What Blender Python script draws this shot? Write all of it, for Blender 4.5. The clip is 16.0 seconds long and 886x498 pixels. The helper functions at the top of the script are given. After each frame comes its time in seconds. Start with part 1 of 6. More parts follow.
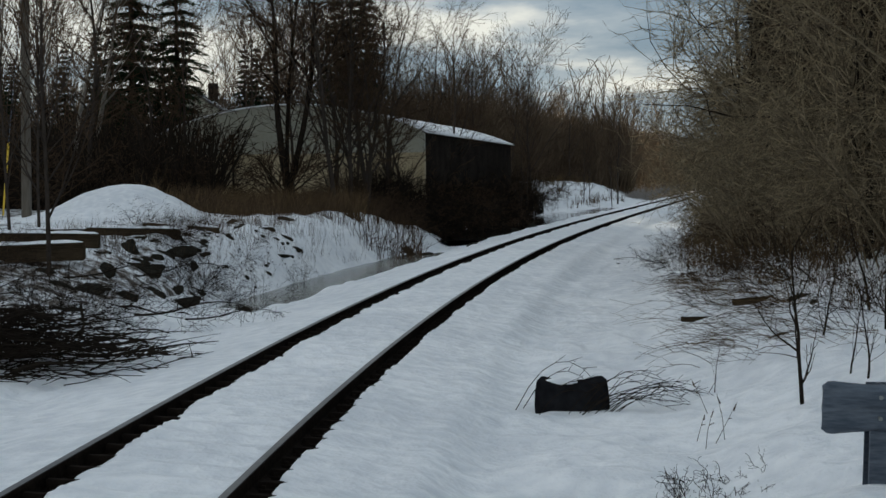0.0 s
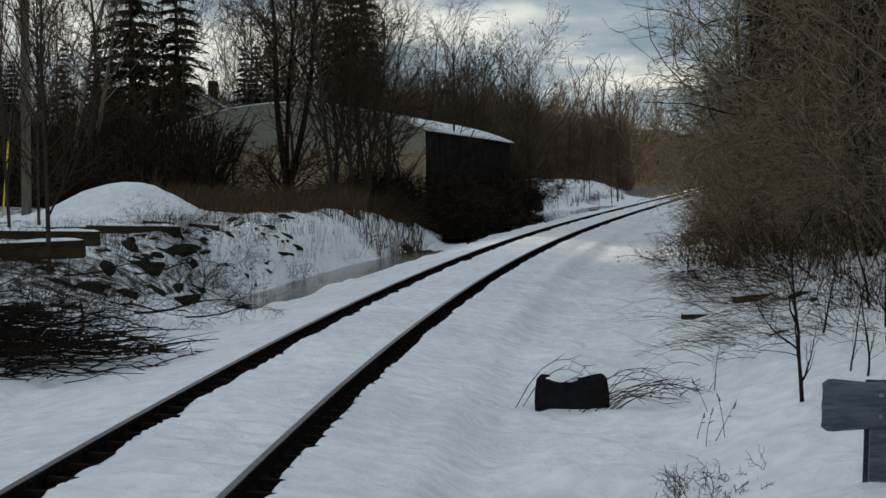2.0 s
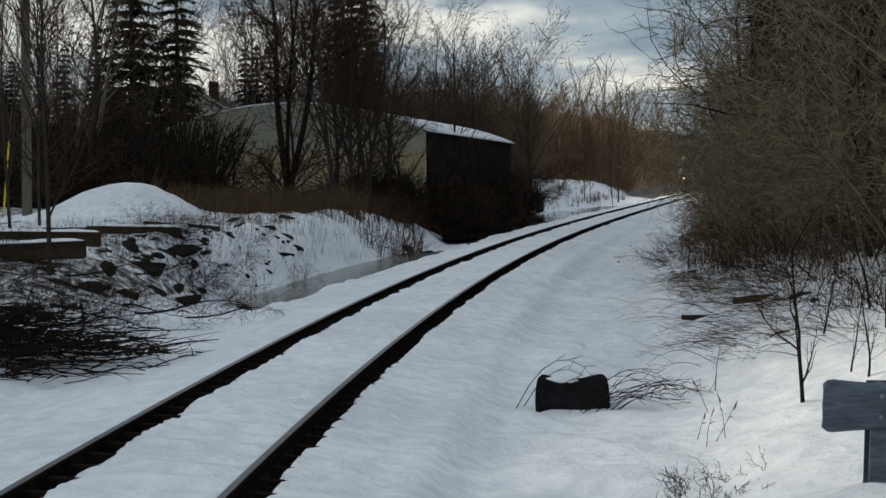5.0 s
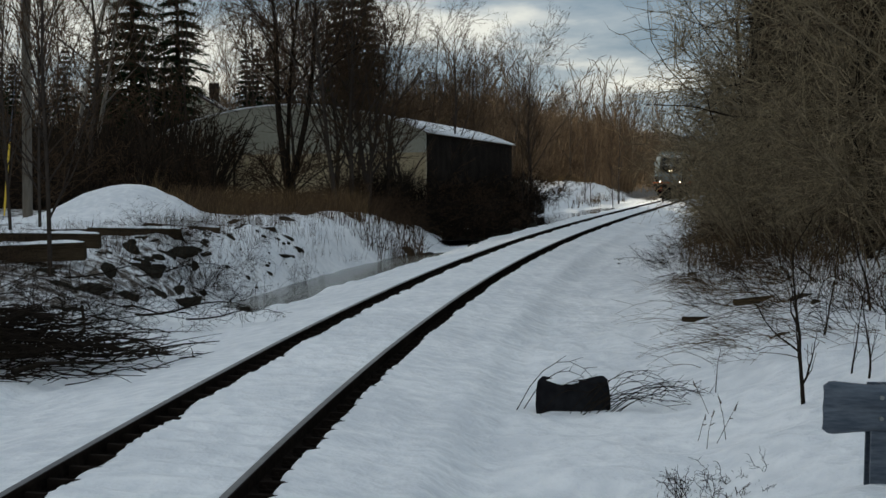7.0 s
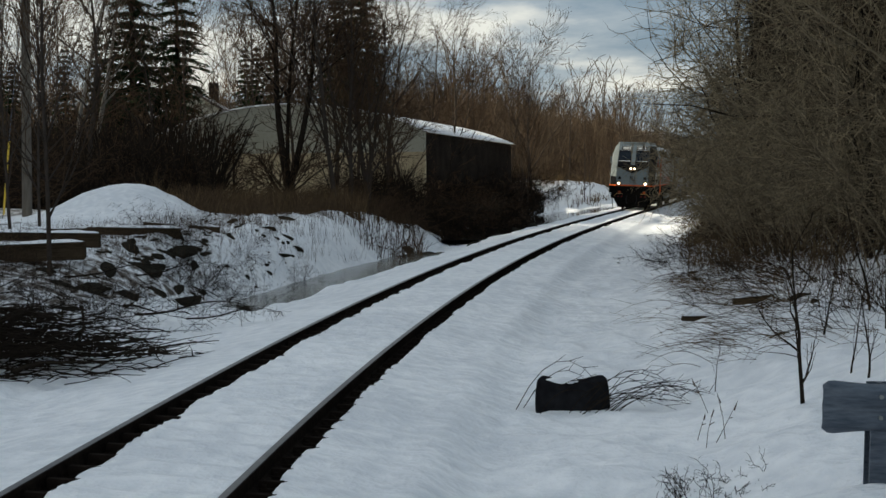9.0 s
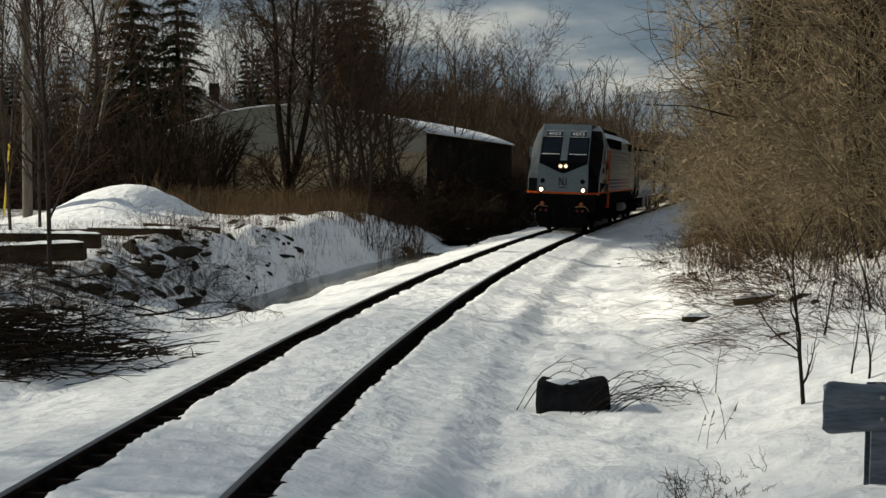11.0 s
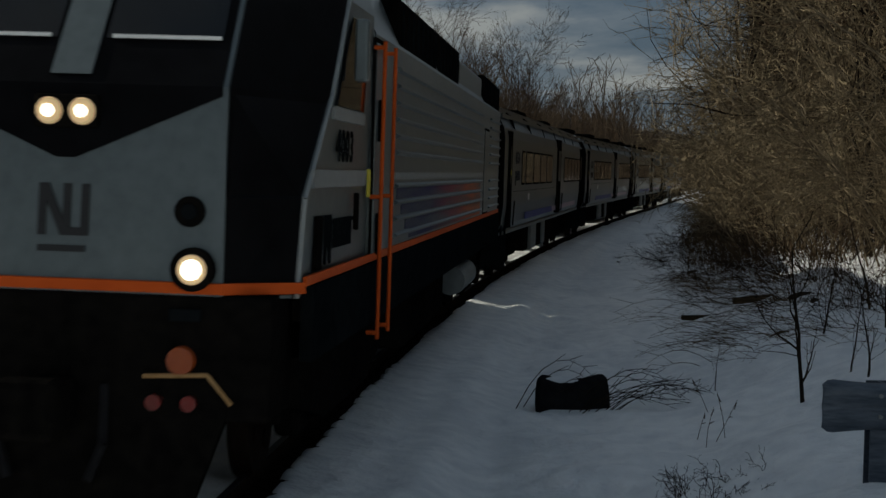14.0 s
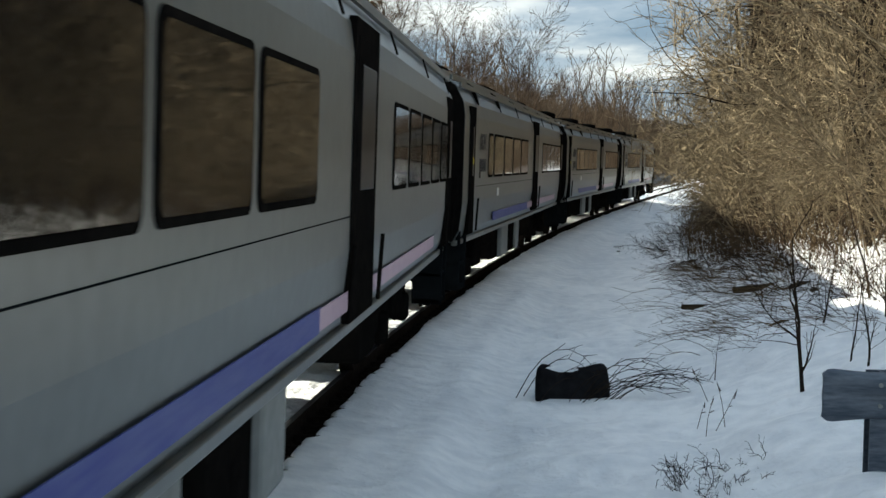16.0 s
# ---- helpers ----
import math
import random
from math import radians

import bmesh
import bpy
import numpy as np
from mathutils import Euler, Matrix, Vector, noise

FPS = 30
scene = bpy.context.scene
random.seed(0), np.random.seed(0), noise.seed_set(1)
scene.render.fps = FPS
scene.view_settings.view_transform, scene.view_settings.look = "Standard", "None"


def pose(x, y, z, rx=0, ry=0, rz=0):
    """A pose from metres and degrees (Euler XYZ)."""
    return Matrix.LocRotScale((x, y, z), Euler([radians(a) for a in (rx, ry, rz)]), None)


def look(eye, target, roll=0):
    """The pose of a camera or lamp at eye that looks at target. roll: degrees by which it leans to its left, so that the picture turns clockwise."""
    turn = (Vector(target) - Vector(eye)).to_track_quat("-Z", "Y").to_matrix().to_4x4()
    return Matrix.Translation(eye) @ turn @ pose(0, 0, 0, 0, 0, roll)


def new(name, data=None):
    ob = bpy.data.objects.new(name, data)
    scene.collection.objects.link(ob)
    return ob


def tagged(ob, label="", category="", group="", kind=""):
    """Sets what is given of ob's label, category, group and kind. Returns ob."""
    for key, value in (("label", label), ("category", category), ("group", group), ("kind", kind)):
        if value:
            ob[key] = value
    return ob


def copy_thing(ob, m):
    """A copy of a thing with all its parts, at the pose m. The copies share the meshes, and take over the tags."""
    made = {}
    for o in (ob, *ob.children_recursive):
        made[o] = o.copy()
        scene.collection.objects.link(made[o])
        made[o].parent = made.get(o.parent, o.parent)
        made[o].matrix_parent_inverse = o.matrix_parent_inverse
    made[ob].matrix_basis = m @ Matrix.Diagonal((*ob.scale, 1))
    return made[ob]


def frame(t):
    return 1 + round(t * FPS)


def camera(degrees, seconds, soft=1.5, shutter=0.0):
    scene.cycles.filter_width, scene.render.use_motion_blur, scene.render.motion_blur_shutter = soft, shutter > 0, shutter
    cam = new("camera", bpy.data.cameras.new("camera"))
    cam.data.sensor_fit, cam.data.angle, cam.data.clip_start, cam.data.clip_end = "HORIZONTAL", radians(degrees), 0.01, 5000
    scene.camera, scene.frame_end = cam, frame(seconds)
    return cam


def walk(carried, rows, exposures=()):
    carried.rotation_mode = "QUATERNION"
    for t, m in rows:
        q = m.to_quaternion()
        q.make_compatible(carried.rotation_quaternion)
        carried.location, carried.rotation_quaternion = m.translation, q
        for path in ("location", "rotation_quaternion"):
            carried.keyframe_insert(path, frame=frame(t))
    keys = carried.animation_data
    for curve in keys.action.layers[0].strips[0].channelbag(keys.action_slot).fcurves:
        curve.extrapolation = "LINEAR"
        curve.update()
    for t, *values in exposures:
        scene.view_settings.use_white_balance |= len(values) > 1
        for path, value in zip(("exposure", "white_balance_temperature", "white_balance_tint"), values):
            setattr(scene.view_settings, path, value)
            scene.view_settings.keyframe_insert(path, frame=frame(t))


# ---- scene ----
# The lens and the standing camera: it only nods a little.
cam = camera(31.52, 16.0, soft=1.5, shutter=0.15)
EYE = (0.0, 0.0, 2.198)


def aim(down, side):
    """The camera's pose, turned by small angles in milliradians from its rest."""
    return (Matrix.Translation(EYE) @ Euler((radians(90) - 0.04348 - down * 1e-3, 0, -side * 1e-3)).to_matrix().to_4x4()
            @ pose(0, 0, 0, 0, 0, -0.512))


walk(cam, [(t, aim(d, s)) for t, d, s in (
    (0.0, -0.4, 0.6), (0.5, -0.4, 0.6), (1.0, 0.0, 0.7), (1.5, 0.7, 0.6), (2.0, 1.0, 0.6), (2.5, 0.6, 0.6), (3.0, 0.0, 0.5),
    (3.5, 0.6, 0.3), (4.2, 0.7, 0.4), (6.3, 0.1, 0.0), (7.0, -0.4, 0.0), (7.5, -0.4, 0.0), (8.0, 0.0, 0.2), (9.2, 0.0, 0.3),
    (11.3, -0.5, 0.0), (12.0, 0.0, 0.0), (13.0, 0.0, 0.0), (13.5, 0.4, 0.1), (14.0, 0.6, 0.4), (14.5, 0.1, 0.4),
    (15.0, 4.0, -0.6), (15.4, 7.4, 0.0), (15.7, 7.8, 0.1), (16.0, 7.4, 0.3))],
    exposures=((0, 0.97, 6650, 10), (6.3, 0.97, 6650, 10), (9.2, 0.95, 6600, 10), (11.3, 0.02, 6500, 10), (11.6, -0.12, 6500, 10), (12.0, -0.24, 6500, 10), (12.5, -0.24, 6500, 10), (13.5, -0.55, 6400, 10),
               (14.0, -0.64, 6100, 9), (14.3, -0.08, 5950, 8), (14.5, 0.36, 6000, 8), (15.0, 1.0, 6050, 8), (15.5, 1.2, 6120, 8), (16.0, 1.32, 6150, 8)))

# ---- daylight ----
SUN = Vector((-0.835, 0.254, 0.485)).normalized()


def make_world():
    w = bpy.data.worlds.new("sky")
    scene.world = w
    w.use_nodes = True
    nt = w.node_tree
    n, ln = nt.nodes, nt.links
    bg = n["Background"]
    bg.inputs["Strength"].default_value = 0.055
    sky = n.new("ShaderNodeTexSky")
    sky.sky_type, sky.sun_disc = "NISHITA", False
    sky.sun_elevation = math.asin(SUN.z)
    sky.sun_rotation = math.atan2(SUN.x, SUN.y)
    co = n.new("ShaderNodeTexCoord")
    sep = n.new("ShaderNodeSeparateXYZ")
    ln.new(co.outputs["Generated"], sep.inputs[0])
    # a flat cloud layer: direction divided by height
    up = n.new("ShaderNodeMath")
    up.operation = "ADD"
    ln.new(sep.outputs["Z"], up.inputs[0])
    up.inputs[1].default_value = 0.2
    div = n.new("ShaderNodeVectorMath")
    div.operation = "DIVIDE"
    com = n.new("ShaderNodeCombineXYZ")
    for k in range(3):
        ln.new(up.outputs[0], com.inputs[k])
    ln.new(co.outputs["Generated"], div.inputs[0])
    ln.new(com.outputs[0], div.inputs[1])
    big = n.new("ShaderNodeTexNoise")
    big.inputs["Scale"].default_value, big.inputs["Detail"].default_value = 1.9, 7
    big.inputs["Roughness"].default_value = 0.55
    ln.new(div.outputs[0], big.inputs["Vector"])
    ramp = n.new("ShaderNodeValToRGB")
    e = ramp.color_ramp.elements
    e[0].position, e[0].color = 0.40, (1.6, 2.25, 2.9, 1)
    e[1].position, e[1].color = 0.62, (7.0, 7.0, 6.4, 1)
    m = ramp.color_ramp.elements.new(0.5)
    m.color = (2.8, 3.35, 3.8, 1)
    ln.new(big.outputs["Fac"], ramp.inputs[0])
    mix = n.new("ShaderNodeMix")
    mix.data_type = "RGBA"
    mix.inputs["Factor"].default_value = 0.85
    ln.new(sky.outputs[0], mix.inputs["A"])
    ln.new(ramp.outputs[0], mix.inputs["B"])
    # under cloud the zenith is brighter than the horizon
    dome = n.new("ShaderNodeMapRange")
    dome.inputs["From Min"].default_value, dome.inputs["From Max"].default_value = 0.1, 0.9
    dome.inputs["To Min"].default_value, dome.inputs["To Max"].default_value = 1.18, 1.6
    ln.new(sep.outputs["Z"], dome.inputs["Value"])
    gain = n.new("ShaderNodeVectorMath")
    gain.operation = "SCALE"
    ln.new(mix.outputs["Result"], gain.inputs[0])
    ln.new(dome.outputs[0], gain.inputs["Scale"])
    ln.new(gain.outputs[0], bg.inputs["Color"])


make_world()
sun = new("sun", bpy.data.lights.new("sun", "SUN"))
sun.data.energy, sun.data.angle, sun.data.color = 5.0, radians(0.6), (1.0, 0.925, 0.74)
sun.matrix_world = look(SUN * 300, (0, 0, 0))


# ---- materials ----
def shader(name, rough=0.6, metal=0.0):
    m = bpy.data.materials.new(name)
    m.use_nodes = True
    b = m.node_tree.nodes["Principled BSDF"]
    b.inputs["Roughness"].default_value, b.inputs["Metallic"].default_value = rough, metal
    return m, m.node_tree.nodes, m.node_tree.links, b


def grained(name, dark, light, scale=6.0, rough=0.7, metal=0.0, bump=0.2, coarse=0.7, stretch=(1, 1, 1), coords="Object", island=0.0, fine=8.0, spec=0.4):
    """A surface of two tones, mottled at a large and a small scale, with fine relief."""
    m, n, ln, b = shader(name, rough, metal)
    b.inputs["Specular IOR Level"].default_value = spec
    co = n.new("ShaderNodeTexCoord")
    mp = n.new("ShaderNodeMapping")
    mp.inputs["Scale"].default_value = stretch
    ln.new(co.outputs[coords], mp.inputs[0])
    a, c = n.new("ShaderNodeTexNoise"), n.new("ShaderNodeTexNoise")
    a.inputs["Scale"].default_value, a.inputs["Detail"].default_value = coarse, 5
    c.inputs["Scale"].default_value, c.inputs["Detail"].default_value = scale * fine / 4, 6
    ln.new(mp.outputs[0], a.inputs["Vector"])
    ln.new(mp.outputs[0], c.inputs["Vector"])
    add = n.new("ShaderNodeMath")
    add.operation = "ADD"
    ln.new(a.outputs["Fac"], add.inputs[0])
    ln.new(c.outputs["Fac"], add.inputs[1])
    src = add.outputs[0]
    if island:
        geo = n.new("ShaderNodeNewGeometry")
        sc = n.new("ShaderNodeMath")
        sc.operation = "MULTIPLY_ADD"
        ln.new(geo.outputs["Random Per Island"], sc.inputs[0])
        sc.inputs[1].default_value = island
        ln.new(src, sc.inputs[2])
        src = sc.outputs[0]
    r = n.new("ShaderNodeMapRange")
    r.inputs["From Min"].default_value, r.inputs["From Max"].default_value = 0.7, 1.3 + island
    ln.new(src, r.inputs["Value"])
    mix = n.new("ShaderNodeMix")
    mix.data_type = "RGBA"
    mix.inputs["A"].default_value, mix.inputs["B"].default_value = (*dark, 1), (*light, 1)
    ln.new(r.outputs[0], mix.inputs["Factor"])
    ln.new(mix.outputs["Result"], b.inputs["Base Color"])
    if bump:
        bp = n.new("ShaderNodeBump")
        bp.inputs["Strength"].default_value, bp.inputs["Distance"].default_value = bump, 0.02
        ln.new(c.outputs["Fac"], bp.inputs["Height"])
        ln.new(bp.outputs[0], b.inputs["Normal"])
    return m


def glowing(name, colour, strength):
    m, n, ln, b = shader(name, 0.3)
    b.inputs["Base Color"].default_value = (*colour, 1)
    b.inputs["Emission Color"].default_value = (*colour, 1)
    b.inputs["Emission Strength"].default_value = strength
    return m


def snow_ground():
    m, n, ln, b = shader("snow", 0.55)
    co = n.new("ShaderNodeTexCoord")
    a, c, d = (n.new("ShaderNodeTexNoise") for _ in range(3))
    a.inputs["Scale"].default_value, a.inputs["Detail"].default_value = 0.35, 6
    c.inputs["Scale"].default_value, c.inputs["Detail"].default_value = 3.9, 3
    c.inputs["Roughness"].default_value = 0.5
    d.inputs["Scale"].default_value, d.inputs["Detail"].default_value = 24.0, 4
    for x in (a, c, d):
        ln.new(co.outputs["Object"], x.inputs["Vector"])
    r = n.new("ShaderNodeMapRange")
    r.inputs["From Min"].default_value, r.inputs["From Max"].default_value = 0.8, 1.2
    tone = n.new("ShaderNodeMath")
    tone.operation = "ADD"
    ln.new(a.outputs["Fac"], tone.inputs[0])
    ln.new(c.outputs["Fac"], tone.inputs[1])
    ln.new(tone.outputs[0], r.inputs["Value"])
    mix = n.new("ShaderNodeMix")
    mix.data_type = "RGBA"
    mix.inputs["A"].default_value, mix.inputs["B"].default_value = (0.73, 0.747, 0.77, 1), (0.91, 0.915, 0.92, 1)
    ln.new(r.outputs[0], mix.inputs["Factor"])
    # bare leaf litter where the woods stand: a vertex layer holds how much
    bare = n.new("ShaderNodeAttribute")
    bare.attribute_name = "litter"
    soft = n.new("ShaderNodeMath")
    soft.operation = "MULTIPLY_ADD"
    ln.new(c.outputs["Fac"], soft.inputs[0])
    soft.inputs[1].default_value = 0.8
    ln.new(bare.outputs["Fac"], soft.inputs[2])
    th = n.new("ShaderNodeMapRange")
    th.inputs["From Min"].default_value, th.inputs["From Max"].default_value = 0.85, 1.0
    ln.new(soft.outputs[0], th.inputs["Value"])
    mix2 = n.new("ShaderNodeMix")
    mix2.data_type = "RGBA"
    ln.new(th.outputs[0], mix2.inputs["Factor"])
    ln.new(mix.outputs["Result"], mix2.inputs["A"])
    mix2.inputs["B"].default_value = (0.06, 0.042, 0.028, 1)
    ln.new(mix2.outputs["Result"], b.inputs["Base Color"])
    h = n.new("ShaderNodeMath")
    h.operation = "MULTIPLY_ADD"
    ln.new(d.outputs["Fac"], h.inputs[0])
    h.inputs[1].default_value = 0.16
    ln.new(c.outputs["Fac"], h.inputs[2])
    bp = n.new("ShaderNodeBump")
    bp.inputs["Strength"].default_value, bp.inputs["Distance"].default_value = 0.6, 0.14
    ln.new(h.outputs[0], bp.inputs["Height"])
    ln.new(bp.outputs[0], b.inputs["Normal"])
    b.inputs["Specular IOR Level"].default_value = 0.25
    return m


def livery():
    """Stripes that pass from blue through magenta to orange along the carriage's length."""
    m, n, ln, b = shader("livery_stripe", 0.45)
    b.inputs["Specular IOR Level"].default_value = 0.08
    co = n.new("ShaderNodeTexCoord")
    sep = n.new("ShaderNodeSeparateXYZ")
    ln.new(co.outputs["Object"], sep.inputs[0])
    mul = n.new("ShaderNodeMath")
    mul.operation = "MULTIPLY_ADD"
    ln.new(sep.outputs["Y"], mul.inputs[0])
    mul.inputs[1].default_value = 1 / 12.5
    mul.inputs[2].default_value = -4.4 / 12.5
    ramp = n.new("ShaderNodeValToRGB")
    e = ramp.color_ramp.elements
    e[0].position, e[0].color = 0.0, (0.014, 0.015, 0.075, 1)
    e[1].position, e[1].color = 1.0, (0.58, 0.16, 0.045, 1)
    for at, col in ((0.28, (0.016, 0.017, 0.085, 1)), (0.35, (0.10, 0.024, 0.07, 1)), (0.55, (0.34, 0.065, 0.07, 1)), (0.70, (0.52, 0.13, 0.05, 1))):
        ramp.color_ramp.elements.new(at).color = col
    ln.new(mul.outputs[0], ramp.inputs[0])
    # paint worn through to the grey in long scuffs
    scuff = n.new("ShaderNodeTexNoise")
    scuff.inputs["Scale"].default_value, scuff.inputs["Detail"].default_value = 2.2, 7
    mp = n.new("ShaderNodeMapping")
    mp.inputs["Scale"].default_value = (1, 0.25, 5)
    ln.new(co.outputs["Object"], mp.inputs[0])
    ln.new(mp.outputs[0], scuff.inputs["Vector"])
    wear = n.new("ShaderNodeMapRange")
    wear.inputs["From Min"].default_value, wear.inputs["From Max"].default_value = 0.38, 0.72
    ln.new(scuff.outputs["Fac"], wear.inputs["Value"])
    mix = n.new("ShaderNodeMix")
    mix.data_type = "RGBA"
    ln.new(wear.outputs[0], mix.inputs["Factor"])
    ln.new(ramp.outputs[0], mix.inputs["A"])
    mix.inputs["B"].default_value = (0.10, 0.11, 0.115, 1)
    ln.new(mix.outputs["Result"], b.inputs["Base Color"])
    return m


M = {
    "snow": snow_ground(),
    "ice": grained("ice", (0.11, 0.108, 0.09), (0.27, 0.262, 0.225), 3, 0.18, 0, 0.15, 0.5, stretch=(1, 0.6, 1)),
    "water": grained("water", (0.012, 0.014, 0.015), (0.03, 0.03, 0.03), 3, 0.06, 0, 0.05),
    "rail_side": grained("rusted_rail", (0.009, 0.007, 0.006), (0.026, 0.020, 0.016), 8, 0.8, 0.1, spec=0.0),
    "rail_top": grained("worn_steel", (0.06, 0.06, 0.064), (0.125, 0.125, 0.13), 5, 0.42, 0.8, 0.05),
    "tie": grained("creosoted_tie", (0.008, 0.006, 0.005), (0.024, 0.019, 0.015), 6, 0.9, 0, 0.5, stretch=(0.5, 4, 4), spec=0.0),
    "bark": grained("grey_bark", (0.022, 0.017, 0.014), (0.075, 0.062, 0.052), 5, 0.9, 0, 0.5, stretch=(2, 2, 0.5), island=0.3, spec=0.0),
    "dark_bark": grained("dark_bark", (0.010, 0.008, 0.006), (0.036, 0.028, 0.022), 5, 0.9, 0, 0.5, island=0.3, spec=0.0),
    "tan_twig": grained("tan_twig", (0.016, 0.012, 0.008), (0.37, 0.29, 0.18), 3, 0.8, 0, 0.0, island=1.0, spec=0.05),
    "tan_stem": grained("tan_stem", (0.02, 0.016, 0.011), (0.27, 0.21, 0.135), 3, 0.85, 0, 0.0, island=0.8, spec=0.05),
    "brown_twig": grained("brown_twig", (0.020, 0.013, 0.008), (0.108, 0.072, 0.046), 3, 0.9, 0, 0.0, island=0.6, spec=0.0),
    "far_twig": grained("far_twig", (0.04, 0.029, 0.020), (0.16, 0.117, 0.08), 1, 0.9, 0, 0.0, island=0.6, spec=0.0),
    "needles": grained("dark_needles", (0.008, 0.016, 0.009), (0.026, 0.042, 0.020), 3, 0.8, 0, 0.0, island=0.5, spec=0.0),
    "dry_grass": grained("dry_grass", (0.045, 0.030, 0.016), (0.16, 0.11, 0.06), 3, 0.9, 0, 0.0, island=0.6, spec=0.0),
    "stone": grained("mossy_stone", (0.008, 0.008, 0.006), (0.042, 0.038, 0.030), 5, 0.9, 0, 0.6, spec=0.0),
    "timber": grained("weathered_timber", (0.016, 0.012, 0.008), (0.075, 0.055, 0.035), 5, 0.9, 0, 0.6, stretch=(0.4, 4, 4), spec=0.0),
    "pale_bark": grained("pale_bark", (0.10, 0.09, 0.075), (0.30, 0.27, 0.23), 4, 0.9, 0, 0.3, stretch=(3, 3, 0.6), spec=0.0),
    "pole": grained("pole_wood", (0.055, 0.046, 0.036), (0.14, 0.12, 0.095), 4, 0.9, 0, 0.4, stretch=(3, 3, 0.3)),
    "siding": grained("grey_siding", (0.35, 0.34, 0.28), (0.46, 0.45, 0.37), 3, 0.6, 0, 0.1, 0.3),
    "tan_block": grained("tan_block", (0.40, 0.32, 0.20), (0.54, 0.44, 0.28), 4, 0.8, 0, 0.2, 0.35),
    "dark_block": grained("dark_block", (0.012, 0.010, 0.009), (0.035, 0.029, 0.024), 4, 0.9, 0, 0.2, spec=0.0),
    "yellow": grained("yellow_plastic", (0.62, 0.40, 0.03), (0.75, 0.52, 0.05), 3, 0.5),
    "galvanised": grained("galvanised_steel", (0.035, 0.05, 0.07), (0.12, 0.14, 0.17), 4, 0.5, 0.3, 0.2, 2.5, stretch=(1, 1, 6)),
    "black_rubber": grained("black_plastic", (0.008, 0.008, 0.009), (0.022, 0.022, 0.024), 5, 0.6, 0, 0.3, spec=0.0),
    "silver": grained("silver_paint", (0.122, 0.143, 0.145), (0.168, 0.194, 0.196), 5, 0.32, 0.55, 0.03, 0.6),
    "bare_metal": grained("brushed_steel", (0.088, 0.096, 0.094), (0.125, 0.137, 0.134), 4, 0.36, 0.6, 0.03, 0.5),
    "white_line": grained("white_edge", (0.62, 0.63, 0.62), (0.74, 0.75, 0.74), 4, 0.4),
    "gloss_black": grained("gloss_black", (0.003, 0.003, 0.0035), (0.007, 0.007, 0.008), 3, 0.3, 0, 0.0, spec=0.03),
    "corner_grey": grained("corner_grey", (0.035, 0.04, 0.042), (0.06, 0.066, 0.068), 4, 0.5, 0, 0.0, spec=0.2),
    "frame_grey": grained("frame_grey", (0.004, 0.005, 0.006), (0.010, 0.012, 0.013), 3, 0.6, 0, 0.1, spec=0.0),
    "under_black": grained("underframe_black", (0.003, 0.003, 0.003), (0.010, 0.009, 0.008), 5, 0.8, 0, 0.2, spec=0.0),
    "orange": grained("orange_paint", (0.50, 0.078, 0.012), (0.60, 0.10, 0.016), 3, 0.5, 0, 0.0, spec=0.05),
    "amber": grained("amber_lens", (0.22, 0.04, 0.008), (0.34, 0.07, 0.012), 3, 0.25, 0, 0.0),
    "lever_tan": grained("tan_lever", (0.30, 0.16, 0.06), (0.42, 0.26, 0.12), 3, 0.6, 0, 0.0, spec=0.1),
    "red_lens": grained("red_lens", (0.08, 0.006, 0.004), (0.16, 0.012, 0.01), 3, 0.25, 0, 0.0),
    "tinted": grained("tinted_glass", (0.004, 0.004, 0.004), (0.009, 0.008, 0.007), 2, 0.04, 0, 0.0, spec=0.08),
    "cab_glass": grained("cab_glass", (0.003, 0.004, 0.006), (0.006, 0.008, 0.011), 2, 0.05, 0, 0.0, spec=0.3),
    "pale_silver": grained("pale_silver", (0.22, 0.235, 0.235), (0.29, 0.305, 0.30), 5, 0.4, 0.2, 0.03, 0.6),
    "logo": grained("dark_logo", (0.012, 0.012, 0.013), (0.02, 0.02, 0.021), 3, 0.5, 0, 0.0),
    "pale_tank": grained("pale_tank", (0.13, 0.14, 0.135), (0.22, 0.23, 0.22), 4, 0.6, 0, 0.1),
    "livery": livery(),
    "lamp": glowing("lit_bulb", (1.0, 0.86, 0.62), 5.5),
    "lamp_bowl": glowing("lit_reflector", (0.9, 0.62, 0.32), 0.4),
    "cloud": grained("cloud", (0.7, 0.7, 0.72), (0.8, 0.8, 0.8), 0.1, 1.0, 0, 0.0, 0.01),
    "violet_band": grained("violet_band", (0.024, 0.036, 0.20), (0.075, 0.09, 0.24), 3, 0.4, 0, 0, 0.9, stretch=(1, 0.4, 4), spec=0.08),
    "pink_band": grained("pink_band", (0.36, 0.24, 0.30), (0.45, 0.31, 0.38), 3, 0.4, 0, 0, 0.3),
    "sticker": grained("yellow_sticker", (0.6, 0.5, 0.04), (0.75, 0.62, 0.06), 3, 0.5, 0, 0.0),
}


# ---- mesh helpers ----
def finish(me, mat, smooth=False):
    me.materials.append(M[mat])
    if smooth:
        me.polygons.foreach_set("use_smooth", [True] * len(me.polygons))
    return me


